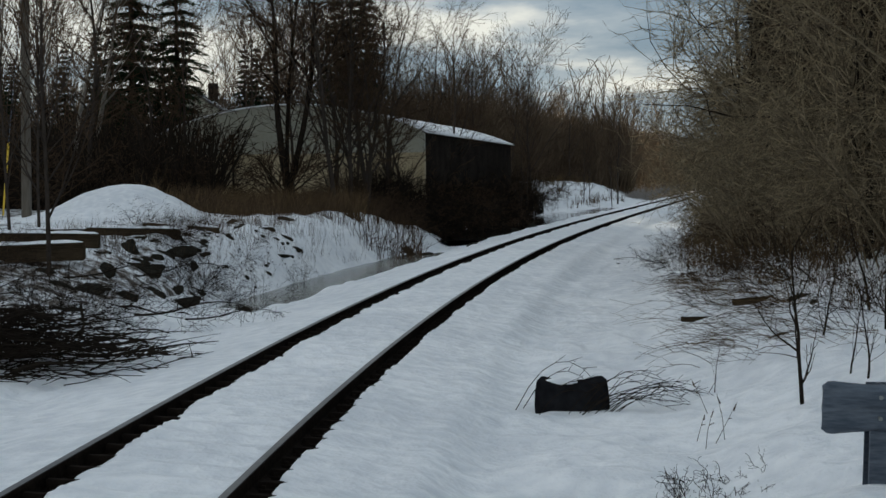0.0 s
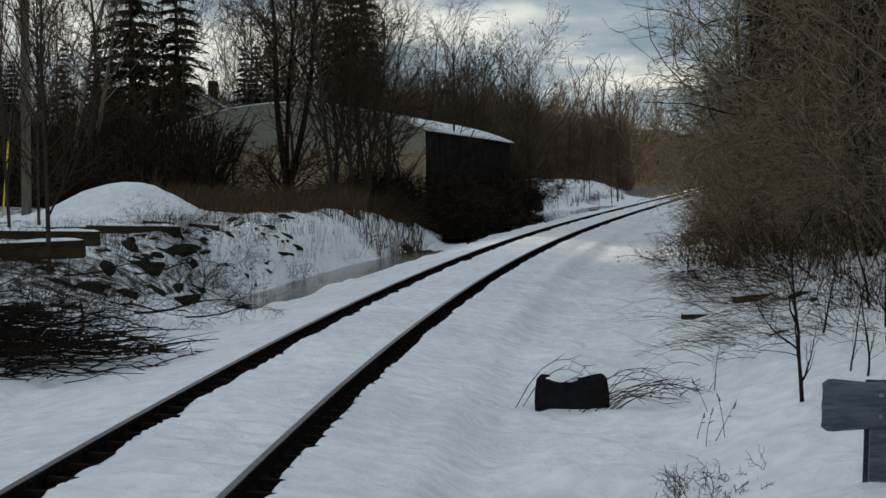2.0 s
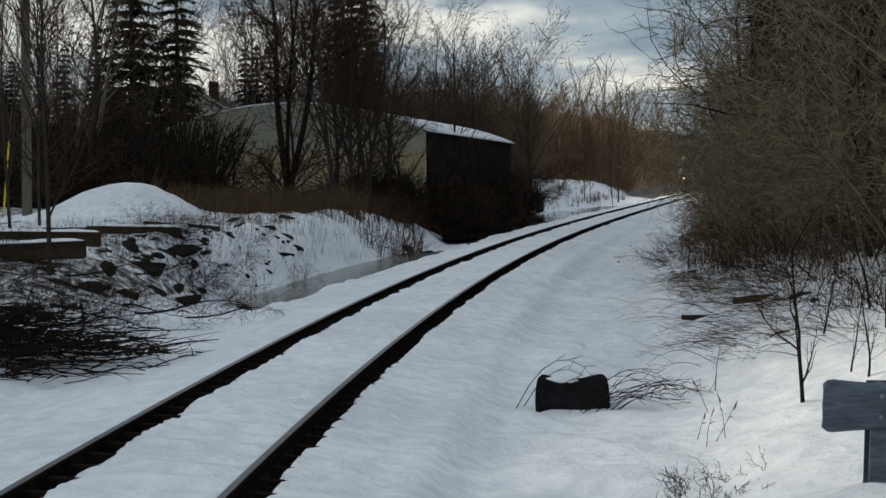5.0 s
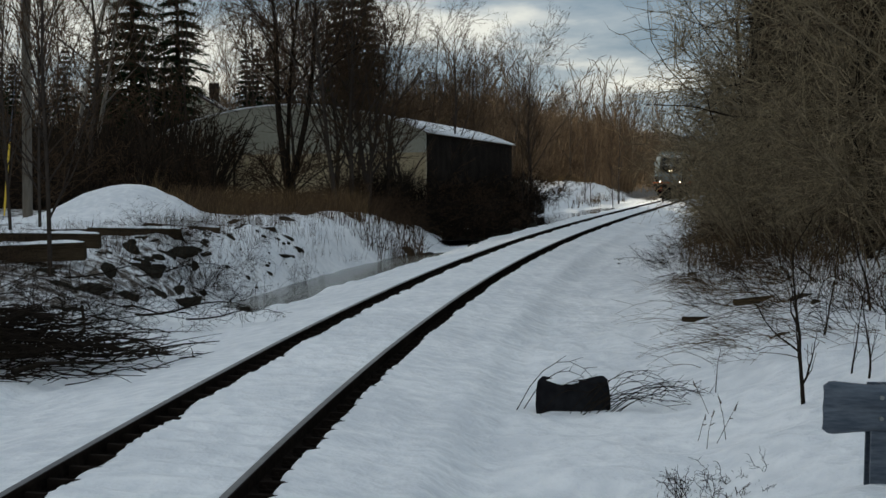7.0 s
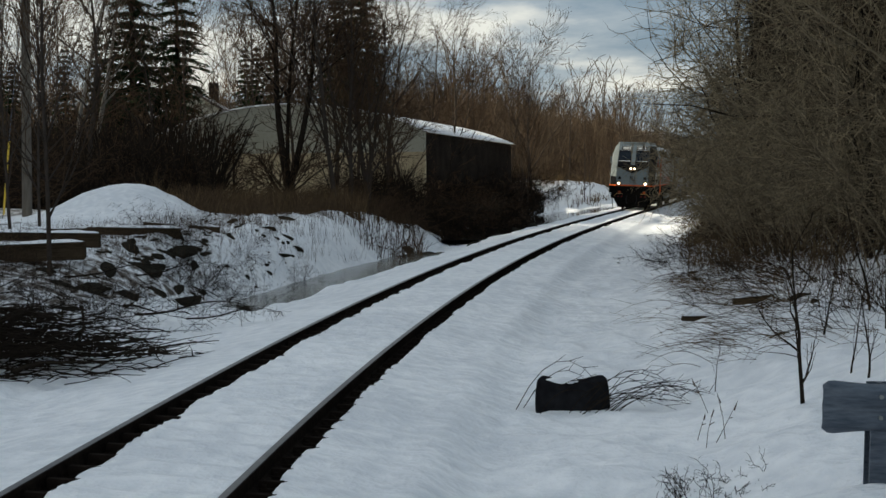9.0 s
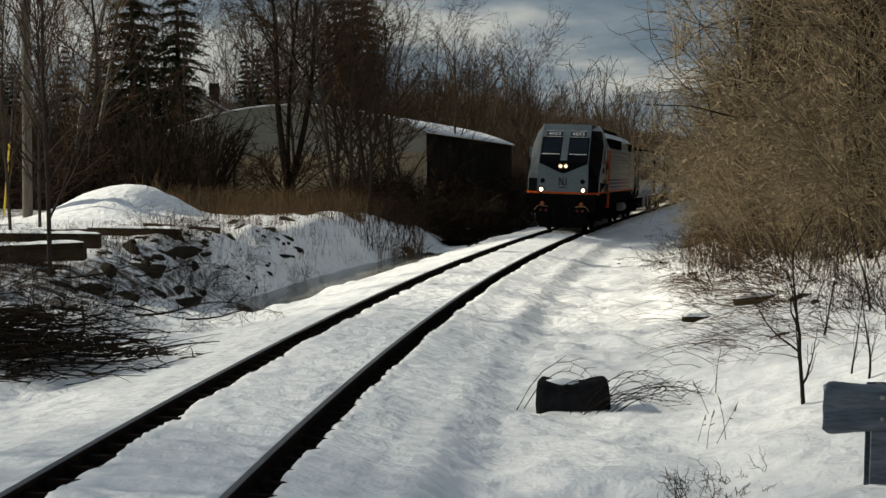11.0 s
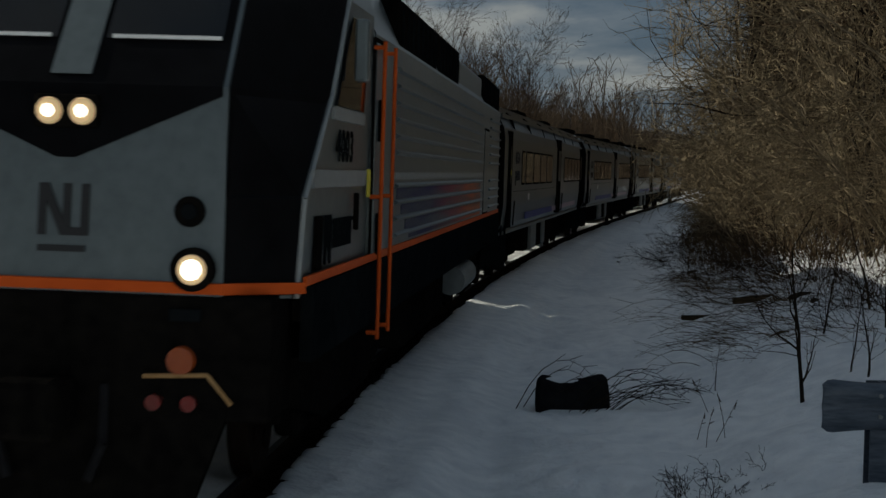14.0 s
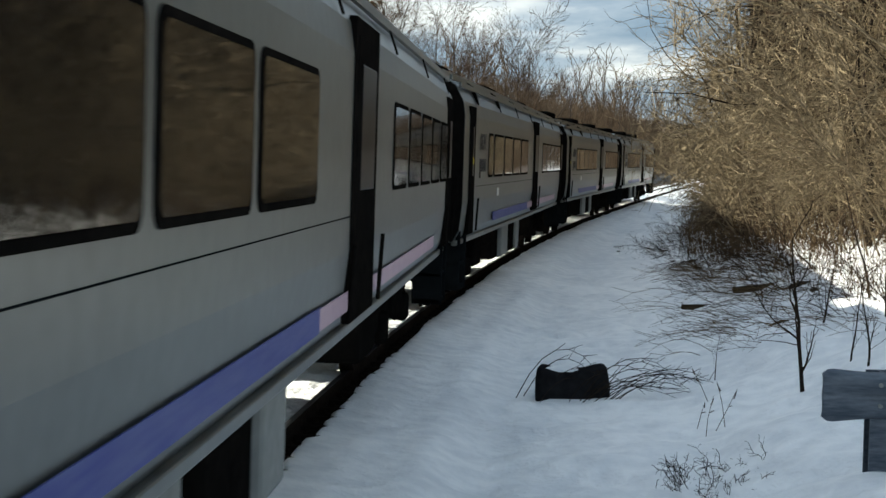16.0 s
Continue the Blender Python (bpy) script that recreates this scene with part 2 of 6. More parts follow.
def part(name, bm, material, parent, label="", smooth=False):
    """Links a bmesh as one mesh object under a thing or a part."""
    me = bpy.data.meshes.new(name)
    bmesh.ops.recalc_face_normals(bm, faces=bm.faces)
    bm.to_mesh(me)
    bm.free()
    finish(me, material, smooth)
    ob = new(name, me)
    ob.parent = parent
    if label:
        tagged(ob, label)
    return ob


def lone(name, verts, faces, material, parent=None, smooth=False):
    me = bpy.data.meshes.new(name)
    me.from_pydata(verts, [], faces)
    finish(me, material, smooth)
    ob = new(name, me)
    ob.parent = parent
    return ob


def box(bm, x0, x1, y0, y1, z0, z1, bevel=0.0):
    r = bmesh.ops.create_cube(bm, size=1)
    m = Matrix.Translation(((x0 + x1) / 2, (y0 + y1) / 2, (z0 + z1) / 2)) @ Matrix.Diagonal((x1 - x0, y1 - y0, z1 - z0, 1))
    bmesh.ops.transform(bm, matrix=m, verts=r["verts"])
    if bevel:
        es = list({e for v in r["verts"] for e in v.link_edges})
        bmesh.ops.bevel(bm, geom=es, offset=bevel, segments=2, affect="EDGES", profile=0.5)
    return bm


def tube(bm, a, b, r0, r1=None, n=12, caps=True):
    a, b = Vector(a), Vector(b)
    d = b - a
    r = bmesh.ops.create_cone(bm, cap_ends=caps, segments=n, radius1=r0, radius2=r0 if r1 is None else r1, depth=d.length)
    bmesh.ops.transform(bm, matrix=Matrix.Translation((a + b) / 2) @ d.to_track_quat("Z", "Y").to_matrix().to_4x4(), verts=r["verts"])
    return bm


def poly(bm, pts, thick):
    """A flat polygon, given thickness along the vector thick."""
    t = Vector(thick)
    a = [bm.verts.new(p) for p in pts]
    b = [bm.verts.new(Vector(p) + t) for p in pts]
    bm.faces.new(a)
    bm.faces.new(b[::-1])
    for i in range(len(a)):
        j = (i + 1) % len(a)
        bm.faces.new((a[j], a[i], b[i], b[j]))
    return bm


def nbm():
    return bmesh.new()


def thing(name, label, category, group="", m=None, kind=""):
    ob = tagged(new(name), label, category, group, kind)
    ob.empty_display_size = 0.3
    if m is not None:
        ob.matrix_basis = m
    return ob


def tubes_mesh(name, segs, n, mat, parent=None):
    """Many tapered twigs, each row: start, end, two radii."""
    S = np.asarray(segs, float)
    a, b, r0, r1 = S[:, :3], S[:, 3:6], S[:, 6], S[:, 7]
    d = b - a
    d /= np.linalg.norm(d, axis=1, keepdims=True) + 1e-9
    # flat twigs all face one slanting way, so that a crooked twig holds together
    ref = np.where(np.abs(d[:, 2:3]) > 0.9, [[1.0, 0, 0]], [[0, 0, 1.0]]) if n > 2 else np.array([[0.42, 0.80, 0.43]])
    u = np.cross(d, ref) + (0, 0, 1e-6)
    u /= np.linalg.norm(u, axis=1, keepdims=True)
    w = np.cross(d, u)
    th = np.arange(n) * 2 * math.pi / n
    ring = u[:, None] * np.cos(th)[None, :, None] + w[:, None] * np.sin(th)[None, :, None]
    V = np.concatenate([a[:, None] + ring * r0[:, None, None], b[:, None] + ring * r1[:, None, None]], 1).reshape(-1, 3)
    base = (np.arange(len(S)) * 2 * n)[:, None]
    F = np.stack([np.stack([base[:, 0] + i, base[:, 0] + (i + 1) % n, base[:, 0] + n + (i + 1) % n, base[:, 0] + n + i], 1) for i in range(n)], 1).reshape(-1, 4)
    if n == 2:
        F = F[::2]
    return quads(name, V, F, mat, parent)


def chain_mesh(name, segs, n, mat, parent=None):
    """Stems whose pieces follow end to end share their rings."""
    V, F, last = [], [], None
    ang = [2 * math.pi * k / n for k in range(n)]

    def ring(p, d, r):
        u = d.orthogonal().normalized() if abs(d.z) < 0.5 else Vector((d.z, 0, -d.x)).normalized()
        w = d.cross(u)
        for a in ang:
            V.append(tuple(p + (u * math.cos(a) + w * math.sin(a)) * r))
    for row in segs:
        a, b = Vector(row[:3]), Vector(row[3:6])
        d = (b - a).normalized()
        if last is None or (last - a).length > 1e-5:
            ring(a, d, row[6])
        i = len(V) - n
        ring(b, d, row[7])
        F += [(i + k, i + (k + 1) % n, i + n + (k + 1) % n, i + n + k) for k in range(n)]
        last = b
    return lone(name, V, F, mat, parent, True)


def quads(name, V, F, mat, parent=None, smooth=False):
    me = bpy.data.meshes.new(name)
    k = F.shape[1]
    me.vertices.add(len(V))
    me.vertices.foreach_set("co", np.ascontiguousarray(V, dtype=np.float32).ravel())
    me.loops.add(F.size)
    me.loops.foreach_set("vertex_index", np.ascontiguousarray(F, dtype=np.int32).ravel())
    me.polygons.add(len(F))
    me.polygons.foreach_set("loop_start", np.arange(len(F), dtype=np.int32) * k)
    me.update(calc_edges=True)
    me.validate()
    finish(me, mat, smooth)
    ob = new(name, me)
    ob.parent = parent
    return ob


# ---- the line of the track ----
CANT = 0.0413
GRADE = 0.00221
_S = np.arange(-160, 1400, 0.2)
_K = np.interp(_S, (-160, 0, 25, 50, 85, 140, 300, 1400), (0.0044, 0.0044, 0.00238, 0.001625, 0.000346, -0.000055, 0.0, 0.0))
_i0 = int(np.argmin(np.abs(_S)))
_H = np.concatenate([[0], np.cumsum((_K[1:] + _K[:-1]) / 2 * 0.2)])
_H += 0.02756 - _H[_i0]
_X = np.concatenate([[0], np.cumsum(np.sin((_H[1:] + _H[:-1]) / 2) * 0.2)])
_Y = np.concatenate([[0], np.cumsum(np.cos((_H[1:] + _H[:-1]) / 2) * 0.2)])
_X += -2.8649 - _X[_i0]
_Y -= _Y[_i0]


def line(s):
    """Place and heading of the track's middle, s metres along it."""
    return np.interp(s, _S, _X), np.interp(s, _S, _Y), np.interp(s, _S, _H), GRADE * np.clip(s, -20, 330)


def on_track(s, u, z=0.0):
    """A point u metres to the right of the track's middle and z above its rails."""
    x, y, h, g = line(s)
    return (float(x + np.cos(h) * (u + CANT * z)), float(y - np.sin(h) * (u + CANT * z)), float(g + z - (CANT * u if abs(u) < 2 else 0)))


def lattice(x, y, seed):
    xi, yi = np.floor(x).astype(np.int64), np.floor(y).astype(np.int64)
    fx, fy = x - xi, y - yi
    fx, fy = fx * fx * (3 - 2 * fx), fy * fy * (3 - 2 * fy)

    def rnd(i, j):
        k = (i * 374761393 + j * 668265263 + seed * 1442695041) & 0xFFFFFFFF
        k = ((k ^ (k >> 13)) * 1274126177) & 0xFFFFFFFF
        return ((k ^ (k >> 16)) & 0xFFFF) / 32767.5 - 1
    return (rnd(xi, yi) * (1 - fx) + rnd(xi + 1, yi) * fx) * (1 - fy) + (rnd(xi, yi + 1) * (1 - fx) + rnd(xi + 1, yi + 1) * fx) * fy


def rough(x, y, seed, size, octaves=3):
    out, amp = 0, 1.0
    for k in range(octaves):
        out = out + amp * lattice(x / size * 2 ** k + 17 * k, y / size * 2 ** k - 9 * k, seed + k)
        amp *= 0.5
    return out


SK = 0.15          # the ground's rows are laid across at this heading


def height(s, u):
    """Height of the ground, with snow on it, at s along and u across the track."""
    s, u = np.asarray(s, float), np.asarray(u, float)
    x, y, h, g = line(s)
    near = np.interp(u, (-60, -20, -12, -8.5, -6.5, -5.0, -3.8, -2.9, -2.0, -1.45, -1.0, -0.80, 0.70, 0.99, 1.45, 1.9, 2.5, 4.3, 5.4, 7.0, 9.0, 14, 30, 60),
                     (1.2, 1.0, 0.95, 0.75, 0.30, 0.0, -0.30, -0.36, -0.26, -0.14, -0.07, -0.03, -0.03, -0.08, -0.14, -0.22, -0.36, -0.34, -0.02, 0.40, 0.8, 1.2, 1.6, 2.5))
    mid = np.interp(u, (-60, -20, -12, -8.5, -6.8, -6.1, -5.3, -5.0, -3.7, -3.4, -2.4, -1.8, -1.45, -1.0, -0.80, 0.70, 0.99, 1.45, 1.9, 2.5, 4.3, 5.4, 7.0, 9.0, 14, 30, 60),
                    (1.2, 1.0, 0.95, 0.95, 0.85, 0.45, -0.45, -0.72, -0.72, -0.5, -0.34, -0.22, -0.14, -0.07, -0.03, -0.03, -0.08, -0.14, -0.22, -0.36, -0.40, -0.20, 0.2, 0.6, 1.0, 1.6, 2.5))
    far = np.interp(u, (-60, -25, -9.6, -8.3, -7.6, -7.2, -3.7, -3.4, -2.4, -1.8, -1.45, -1.0, -0.80, 0.70, 0.99, 1.45, 1.9, 2.5, 4.3, 5.4, 9.0, 14, 30, 60),
                    (2.0, 1.2, 0.60, 0.20, -0.25, -0.62, -0.62, -0.4, -0.30, -0.22, -0.14, -0.07, -0.03, -0.03, -0.08, -0.14, -0.22, -0.36, -0.36, -0.15, 0.5, 0.9, 1.6, 2.5))
    k1 = np.clip((s - 27) / 7, 0, 1)
    k2 = np.clip((s - 60) / 14, 0, 1)
    z = near * (1 - k1) + k1 * (mid * (1 - k2) + far * k2)
    z = z - CANT * np.clip(u, -1.6, 1.6) * (np.abs(u) < 6) * np.clip((6 - np.abs(u)) / 4, 0, 1)
    # the snow has melted back in a toothed gutter on one side of each rail
    tooth = 0.5 + 0.5 * np.cos((s - 4) / 0.51 * 2 * math.pi)
    for r in (-0.7535, 0.7535):
        w = 0.20 + 0.05 * tooth ** 4 + 0.03 * lattice(s / 0.7, s * 0 + r, 5)
        q = (u - r + 0.03) / w
        z = np.where((q > 0) & (q < 1.5), np.minimum(z, -0.20 - CANT * r + 0.14 * np.clip((q - 0.95) / 0.3, 0, 1)), z)
    # snowy rise beside the far line, and the wooded hill behind it all
    z = z + 1.1 * np.exp(-((s - 150) / 34) ** 2) * np.clip((-u - 4.5) / 5, 0, 1) * np.clip((60 + u) / 40, 0, 1)
    hill = np.clip((y - 185) / 160, 0, 1)
    z = z + 6 * hill * hill * (3 - 2 * hill) * np.clip((np.abs(u) - 8) / 25, 0, 1) + 14 * np.clip((y - 345) / 300, 0, 1) + 3.0 * np.clip((np.abs(u) - 60) / 150, 0, 1)
    # mound of shovelled snow, and the roadside where the camera stands
    z = z + 1.12 * np.exp(-(((s - 51.5) / 2.6) ** 2 + ((u + 13.5) / 2.0) ** 2) ** 1.5)
    z = z + np.clip((7.5 - s) / 4, 0, 1) * np.clip((u - 1.9) / 1.0, 0, 1) * 0.55
    out = np.clip((np.abs(u) - 1.3) / 1.5, 0, 1)
    z = z + out * (0.06 * rough(x + u, y, 3, 1.6, 3) + 0.10 * rough(x + u, y, 8, 7.0, 2) * np.clip((np.abs(u) - 2.5) / 3, 0, 1))
    z = z + 0.075 * np.exp(-((u - 2.0) / 0.24) ** 2) * (0.7 + 0.5 * lattice(s / 2.3, s * 0, 9)) * (s > 8)
    lumps = np.clip((-u - 5.2) / 1.5, 0, 1) * np.clip((12 + u) / 3, 0, 1)
    z = z + lumps * 0.14 * rough(x + u, y, 21, 1.1, 2) + out * 0.045 * rough(x + u, y, 31, 0.48, 2)
    z = z + (1 - out) * 0.016 * rough(u, s, 41, 0.55, 2) * np.clip((0.62 - np.abs(u)) / 0.1 + (np.abs(u) > 1.05) * 9, 0.3, 1) + (np.abs(u) < 0.5) * 0.010 * np.sin(s / 0.51 * 2 * math.pi)
    # pits and old footprints thawed into the crust, and ripples over the buried sleepers
    pit = np.clip(lattice((x + u) / 0.34, y / 0.42, 57) * 1.7 - 0.55, 0, 1) + 0.3 * np.clip(lattice((x + u) / 0.8, y / 1.1, 61) * 1.6 - 0.5, 0, 1)
    z = z - out * 0.08 * pit * np.clip((np.abs(u) - 1.7) / 0.5, 0, 1) * (0.35 + 0.65 * np.clip(lattice((x + u) / 3.0, y / 4.0, 63) + 0.5, 0, 1))
    z = z + (np.abs(u) < 0.62) * (0.022 * np.cos((s - 4) / 0.51 * 2 * math.pi) - 0.034 * np.clip(lattice(u / 0.5, s / 0.17, 67), 0, 1))
    return z + g


def ground_at(s, u):
    x, y, h, g = line(s)
    return Vector((float(x + u * math.cos(SK)), float(y - u * math.sin(SK)), float(height(s, u))))


def near_s(x, y):
    """Along and across, for a place in plan."""
    s = y
    for _ in range(4):
        X, Y, h, g = line(s)
        u = (x - X) / math.cos(SK)
        s = s + (y - (Y - u * math.sin(SK)))
    return float(s), float(u)


def near_rows(x, y):
    """The same for whole arrays."""
    s = y.copy()
    for _ in range(4):
        X, Y, h, g = line(s)
        u = (x - X) / math.cos(SK)
        s = s + (y - (Y - u * math.sin(SK)))
    return s, u


def on_ground(x, y, sink=0.0):
    s, u = near_s(x, y)
    return Vector((x, y, float(height(s, u)) - sink))


def spread(a, b, first, grow, least=0.0):
    out, d = [a], first
    while out[-1] < b:
        out.append(out[-1] + max(d, least))
        d *= grow
    return out


def build_ground():
    left = [-u for u in spread(1.6, 13, 0.09, 1.025)] + []
    u = sorted(set(round(v, 3) for v in ([-x for x in spread(13, 900, 0.5, 1.13)] + left + list(np.arange(-1.6, 1.601, 0.04))
               + spread(1.6, 11, 0.09, 1.025) + spread(11, 900, 0.4, 1.13))))
    s = [-x for x in spread(8, 120, 1.5, 1.25)][::-1] + list(np.arange(-8, 8, 0.8)) + list(np.arange(9, 34, 0.102)) + spread(34, 1350, 0.22, 1.03)
    s, u = np.array(sorted(set(s))), np.array(u)
    Sg, Ug = np.meshgrid(s, u, indexing="ij")
    X, Y, h, g = line(Sg)
    Z = height(Sg, Ug)
    V = np.stack([X + Ug * math.cos(SK), Y - Ug * math.sin(SK), Z], -1).reshape(-1, 3)
    i = np.arange(len(s) - 1)[:, None] * len(u) + np.arange(len(u) - 1)[None, :]
    F = np.stack([i, i + 1, i + 1 + len(u), i + len(u)], -1).reshape(-1, 4)
    ob = tagged(quads("ground", V, F, "snow", smooth=True), "snow-covered ground with banks beside a railway", "ground", kind="structure")
    lit = np.clip((np.abs(Ug) - 7) / 8, 0, 1) * 0.62 + np.clip((Y - 168) / 20, 0, 1) * 0.9 * (np.abs(Ug) > 3)
    lit = np.where((Ug < 0) & (Sg < 75), lit * 0.45 + 0.25 * np.clip((-Ug - 7) / 3, 0, 1) * (Sg < 60), lit)
    lit = np.where((Ug < -5.3) & (Ug > -8.2) & (Sg < 46), np.maximum(lit, 0.55 - 0.018 * np.clip(Sg - 30, 0, 20)), lit)
    lit = np.where((Sg > 44) & (Sg < 60) & (Ug < -10.5) & (Ug > -17), 0, np.clip(lit, 0, 0.85))
    for r in (-0.7535, 0.7535):
        lit = np.where((Ug - r > -0.03) & (Ug - r < 0.34) & (Z - g < -0.125 - CANT * r), 1.0, lit)
    at = ob.data.attributes.new("litter", "FLOAT", "POINT")
    at.data.foreach_set("value", lit.ravel().astype(np.float32))
    return ob


build_ground()


# ---- railway track ----
def sweep(name, profile, ss, u0, mat, parent, smooth=False):
    """A bar of the given section (across, up) laid along the track."""
    V, n = [], len(profile)
    for s in ss:
        for a, z in profile:
            V.append(on_track(s, u0 + a, z))
    F = [(i * n + k, i * n + (k + 1) % n, (i + 1) * n + (k + 1) % n, (i + 1) * n + k) for i in range(len(ss) - 1) for k in range(n)]
    return lone(name, V, F, mat, parent, smooth)


def build_track():
    tr = thing("railway_track", "single railway track half buried in packed snow", "railway track", kind="structure")
    ss = list(np.arange(-70, 331, 1.0))
    section = [(-0.070, -0.172), (0.070, -0.172), (0.070, -0.160), (0.012, -0.140), (0.010, -0.050), (0.034, -0.038), (0.036, -0.008), (0.028, -0.002),
               (-0.028, -0.002), (-0.036, -0.008), (-0.034, -0.038), (-0.010, -0.050), (-0.012, -0.140), (-0.070, -0.160)]
    for u in (-0.7535, 0.7535):
        rail = sweep("rail", section, ss, u, "rail_side", tr)
        top = sweep("running_surface", [(-0.030, -0.0018), (0.030, -0.0018), (0.026, 0.001), (-0.026, 0.001)], ss, u, "rail_top", rail)
        tagged(top, "worn bright top of the rail")
    rnd = random.Random(5)
    bm = box(nbm(), -1.3, 1.3, -0.115, 0.115, -0.345, -0.172, 0.01)
    tie = part("tie", bm, "tie", tr, "tarred wooden sleeper under snow")
    bm = nbm()
    for sx in (-0.7535, 0.7535):
        box(bm, sx - 0.19, sx + 0.19, -0.10, 0.10, -0.172, -0.150)
        for a, b in ((-0.10, -0.05), (0.10, 0.05), (-0.10, 0.06), (0.10, -0.06)):
            box(bm, sx + a - 0.016, sx + a + 0.016, b - 0.016, b + 0.016, -0.150, -0.122)
        top = -0.055 if sx < 0 else -0.10
        box(bm, sx + 0.05, sx + 0.29, -0.035, 0.03, -0.19, top)
        box(bm, sx + 0.05, sx + 0.19, 0.05, 0.09, -0.19, top - 0.02)
    plates = part("tie_plates", bm, "rail_side", tie, "rusted plates and spikes")
    k = 0
    for i in range(300):
        s = 4 + 0.51 * i
        x, y, h, g = line(s)
        m = Matrix.Translation((float(x), float(y), float(g))) @ Euler((0, CANT, float(-h) + rnd.uniform(-0.012, 0.012))).to_matrix().to_4x4()
        if i == 0:
            tie.matrix_basis = m
            continue
        t = tie.copy()
        scene.collection.objects.link(t)
        t.parent, t.matrix_basis = tr, m
        p = plates.copy()
        scene.collection.objects.link(p)
        p.parent = t


build_track()


# ---- creek beside the track ----
def ribbon(name, ss, a, b, z, mat, label, cat, wob):
    V = []
    for s in ss:
        w = wob * float(rough(np.array(s), np.array(3.0), 5, 5.0, 2))
        for u in (a - 0.9, a + w, (a + b) / 2, b + w, b + 0.9):
            x, y, h, g = line(s)
            V.append((float(x + u * math.cos(SK)), float(y - u * math.sin(SK)), float(g) + z))
    F = [(i * 5 + k, i * 5 + k + 1, i * 5 + k + 6, i * 5 + k + 5) for i in range(len(ss) - 1) for k in range(4)]
    return tagged(lone(name, V, F, mat), label, cat, kind="structure")


ribbon("ice", list(np.arange(30, 59, 0.7)), -5.1, -3.5, -0.60, "ice", "grey frozen meltwater ditch along the track", "ice", 0.3)
ribbon("water", list(np.arange(66, 135, 1.0)), -6.9, -3.9, -0.46, "water", "dark narrow open creek beside the track", "creek", 0.2)


# ---- bare trees and shrubs ----
def grow(seed, tall, r0, lean=0.1, levels=3, kids=(7, 6, 5), angle=(38, 45, 50), ratio=(0.55, 0.5, 0.5), wander=0.12, rise=0.05, stems=1, first=0.25, seglen=0.5, droop=0.0, least=(0.02, 0.012, 0.008, 0.005), foot=0.3):
    """Branches of a bare tree, sorted by level: rows of start, end, two radii."""
    rnd = random.Random(seed)
    out = [[], [], [], []]

    def rv(k):
        return Vector((rnd.gauss(0, k), rnd.gauss(0, k), rnd.gauss(0, k)))

    def branch(p, d, length, r, level):
        n = (8, 5, 3, 2)[level] if length < seglen * 9 else (11, 6, 4, 2)[level]
        step = length / n
        for i in range(n):
            d = (d + rv(wander * (0.7, 1.2, 1.5, 1.5)[level]) + Vector((0, 0, rise - droop * level))).normalized()
            a, b = 1 - (i / n) * 0.8, 1 - ((i + 1) / n) * 0.8
            q = p + d * step
            out[level].append((*p, *q, max(r * a, least[level]), max(r * b, least[level] * 0.8)))
            p = q
            start = first if level == 0 else 0.15
            if level < levels and (i + 1) / n >= start:
                f = (i + 1) / n
                want = kids[level] / (n * (1 - start))
                for _ in range(int(want) + (rnd.random() < want - int(want))):
                    ax = d.orthogonal().normalized()
                    ax.rotate(Matrix.Rotation(rnd.uniform(0, 2 * math.pi), 3, d))
                    nd = d.copy()
                    nd.rotate(Matrix.Rotation(radians(angle[level]) * rnd.uniform(0.6, 1.35), 3, ax))
                    branch(p.copy(), nd, length * ratio[level] * rnd.uniform(0.6, 1.25) * (1.15 - 0.5 * f), r * b * 0.6, level + 1)

    for k in range(stems):
        ang = 2 * math.pi * (k + rnd.uniform(-0.3, 0.3)) / stems
        o = lean * (rnd.uniform(0.3, 1.3) if stems > 1 else rnd.uniform(0, 1))
        d = Vector((math.cos(ang) * o, math.sin(ang) * o, 1)).normalized()
        off = Vector((math.cos(ang), math.sin(ang), 0)) * (foot * rnd.random() ** 0.5 if stems > 1 else 0)
        branch(off + Vector((0, 0, -0.25)), d, tall * rnd.uniform(0.7, 1.0), r0 * rnd.uniform(0.7, 1), 0)
    return out


def wander_lines(gen, p, d, length, n, wander, bend):
    """Crooked lines of n steps from the points p; bend is added to the direction at every step."""
    pts = [p]
    for i in range(n):
        d = d + gen.normal(0, wander, d.shape) + bend
        d = d / np.linalg.norm(d, axis=1, keepdims=True)
        p = p + d * (length / n)[:, None]
        pts.append(p)
    return np.stack(pts, 1)


def line_rows(pts, r0, r1):
    f = np.linspace(0, 1, pts.shape[1])[None, :]
    R = r0 * (1 - f) + r1 * f + np.zeros((len(pts), 1))
    return np.concatenate([pts[:, :-1], pts[:, 1:], R[:, :-1, None], R[:, 1:, None]], 2).reshape(-1, 8)


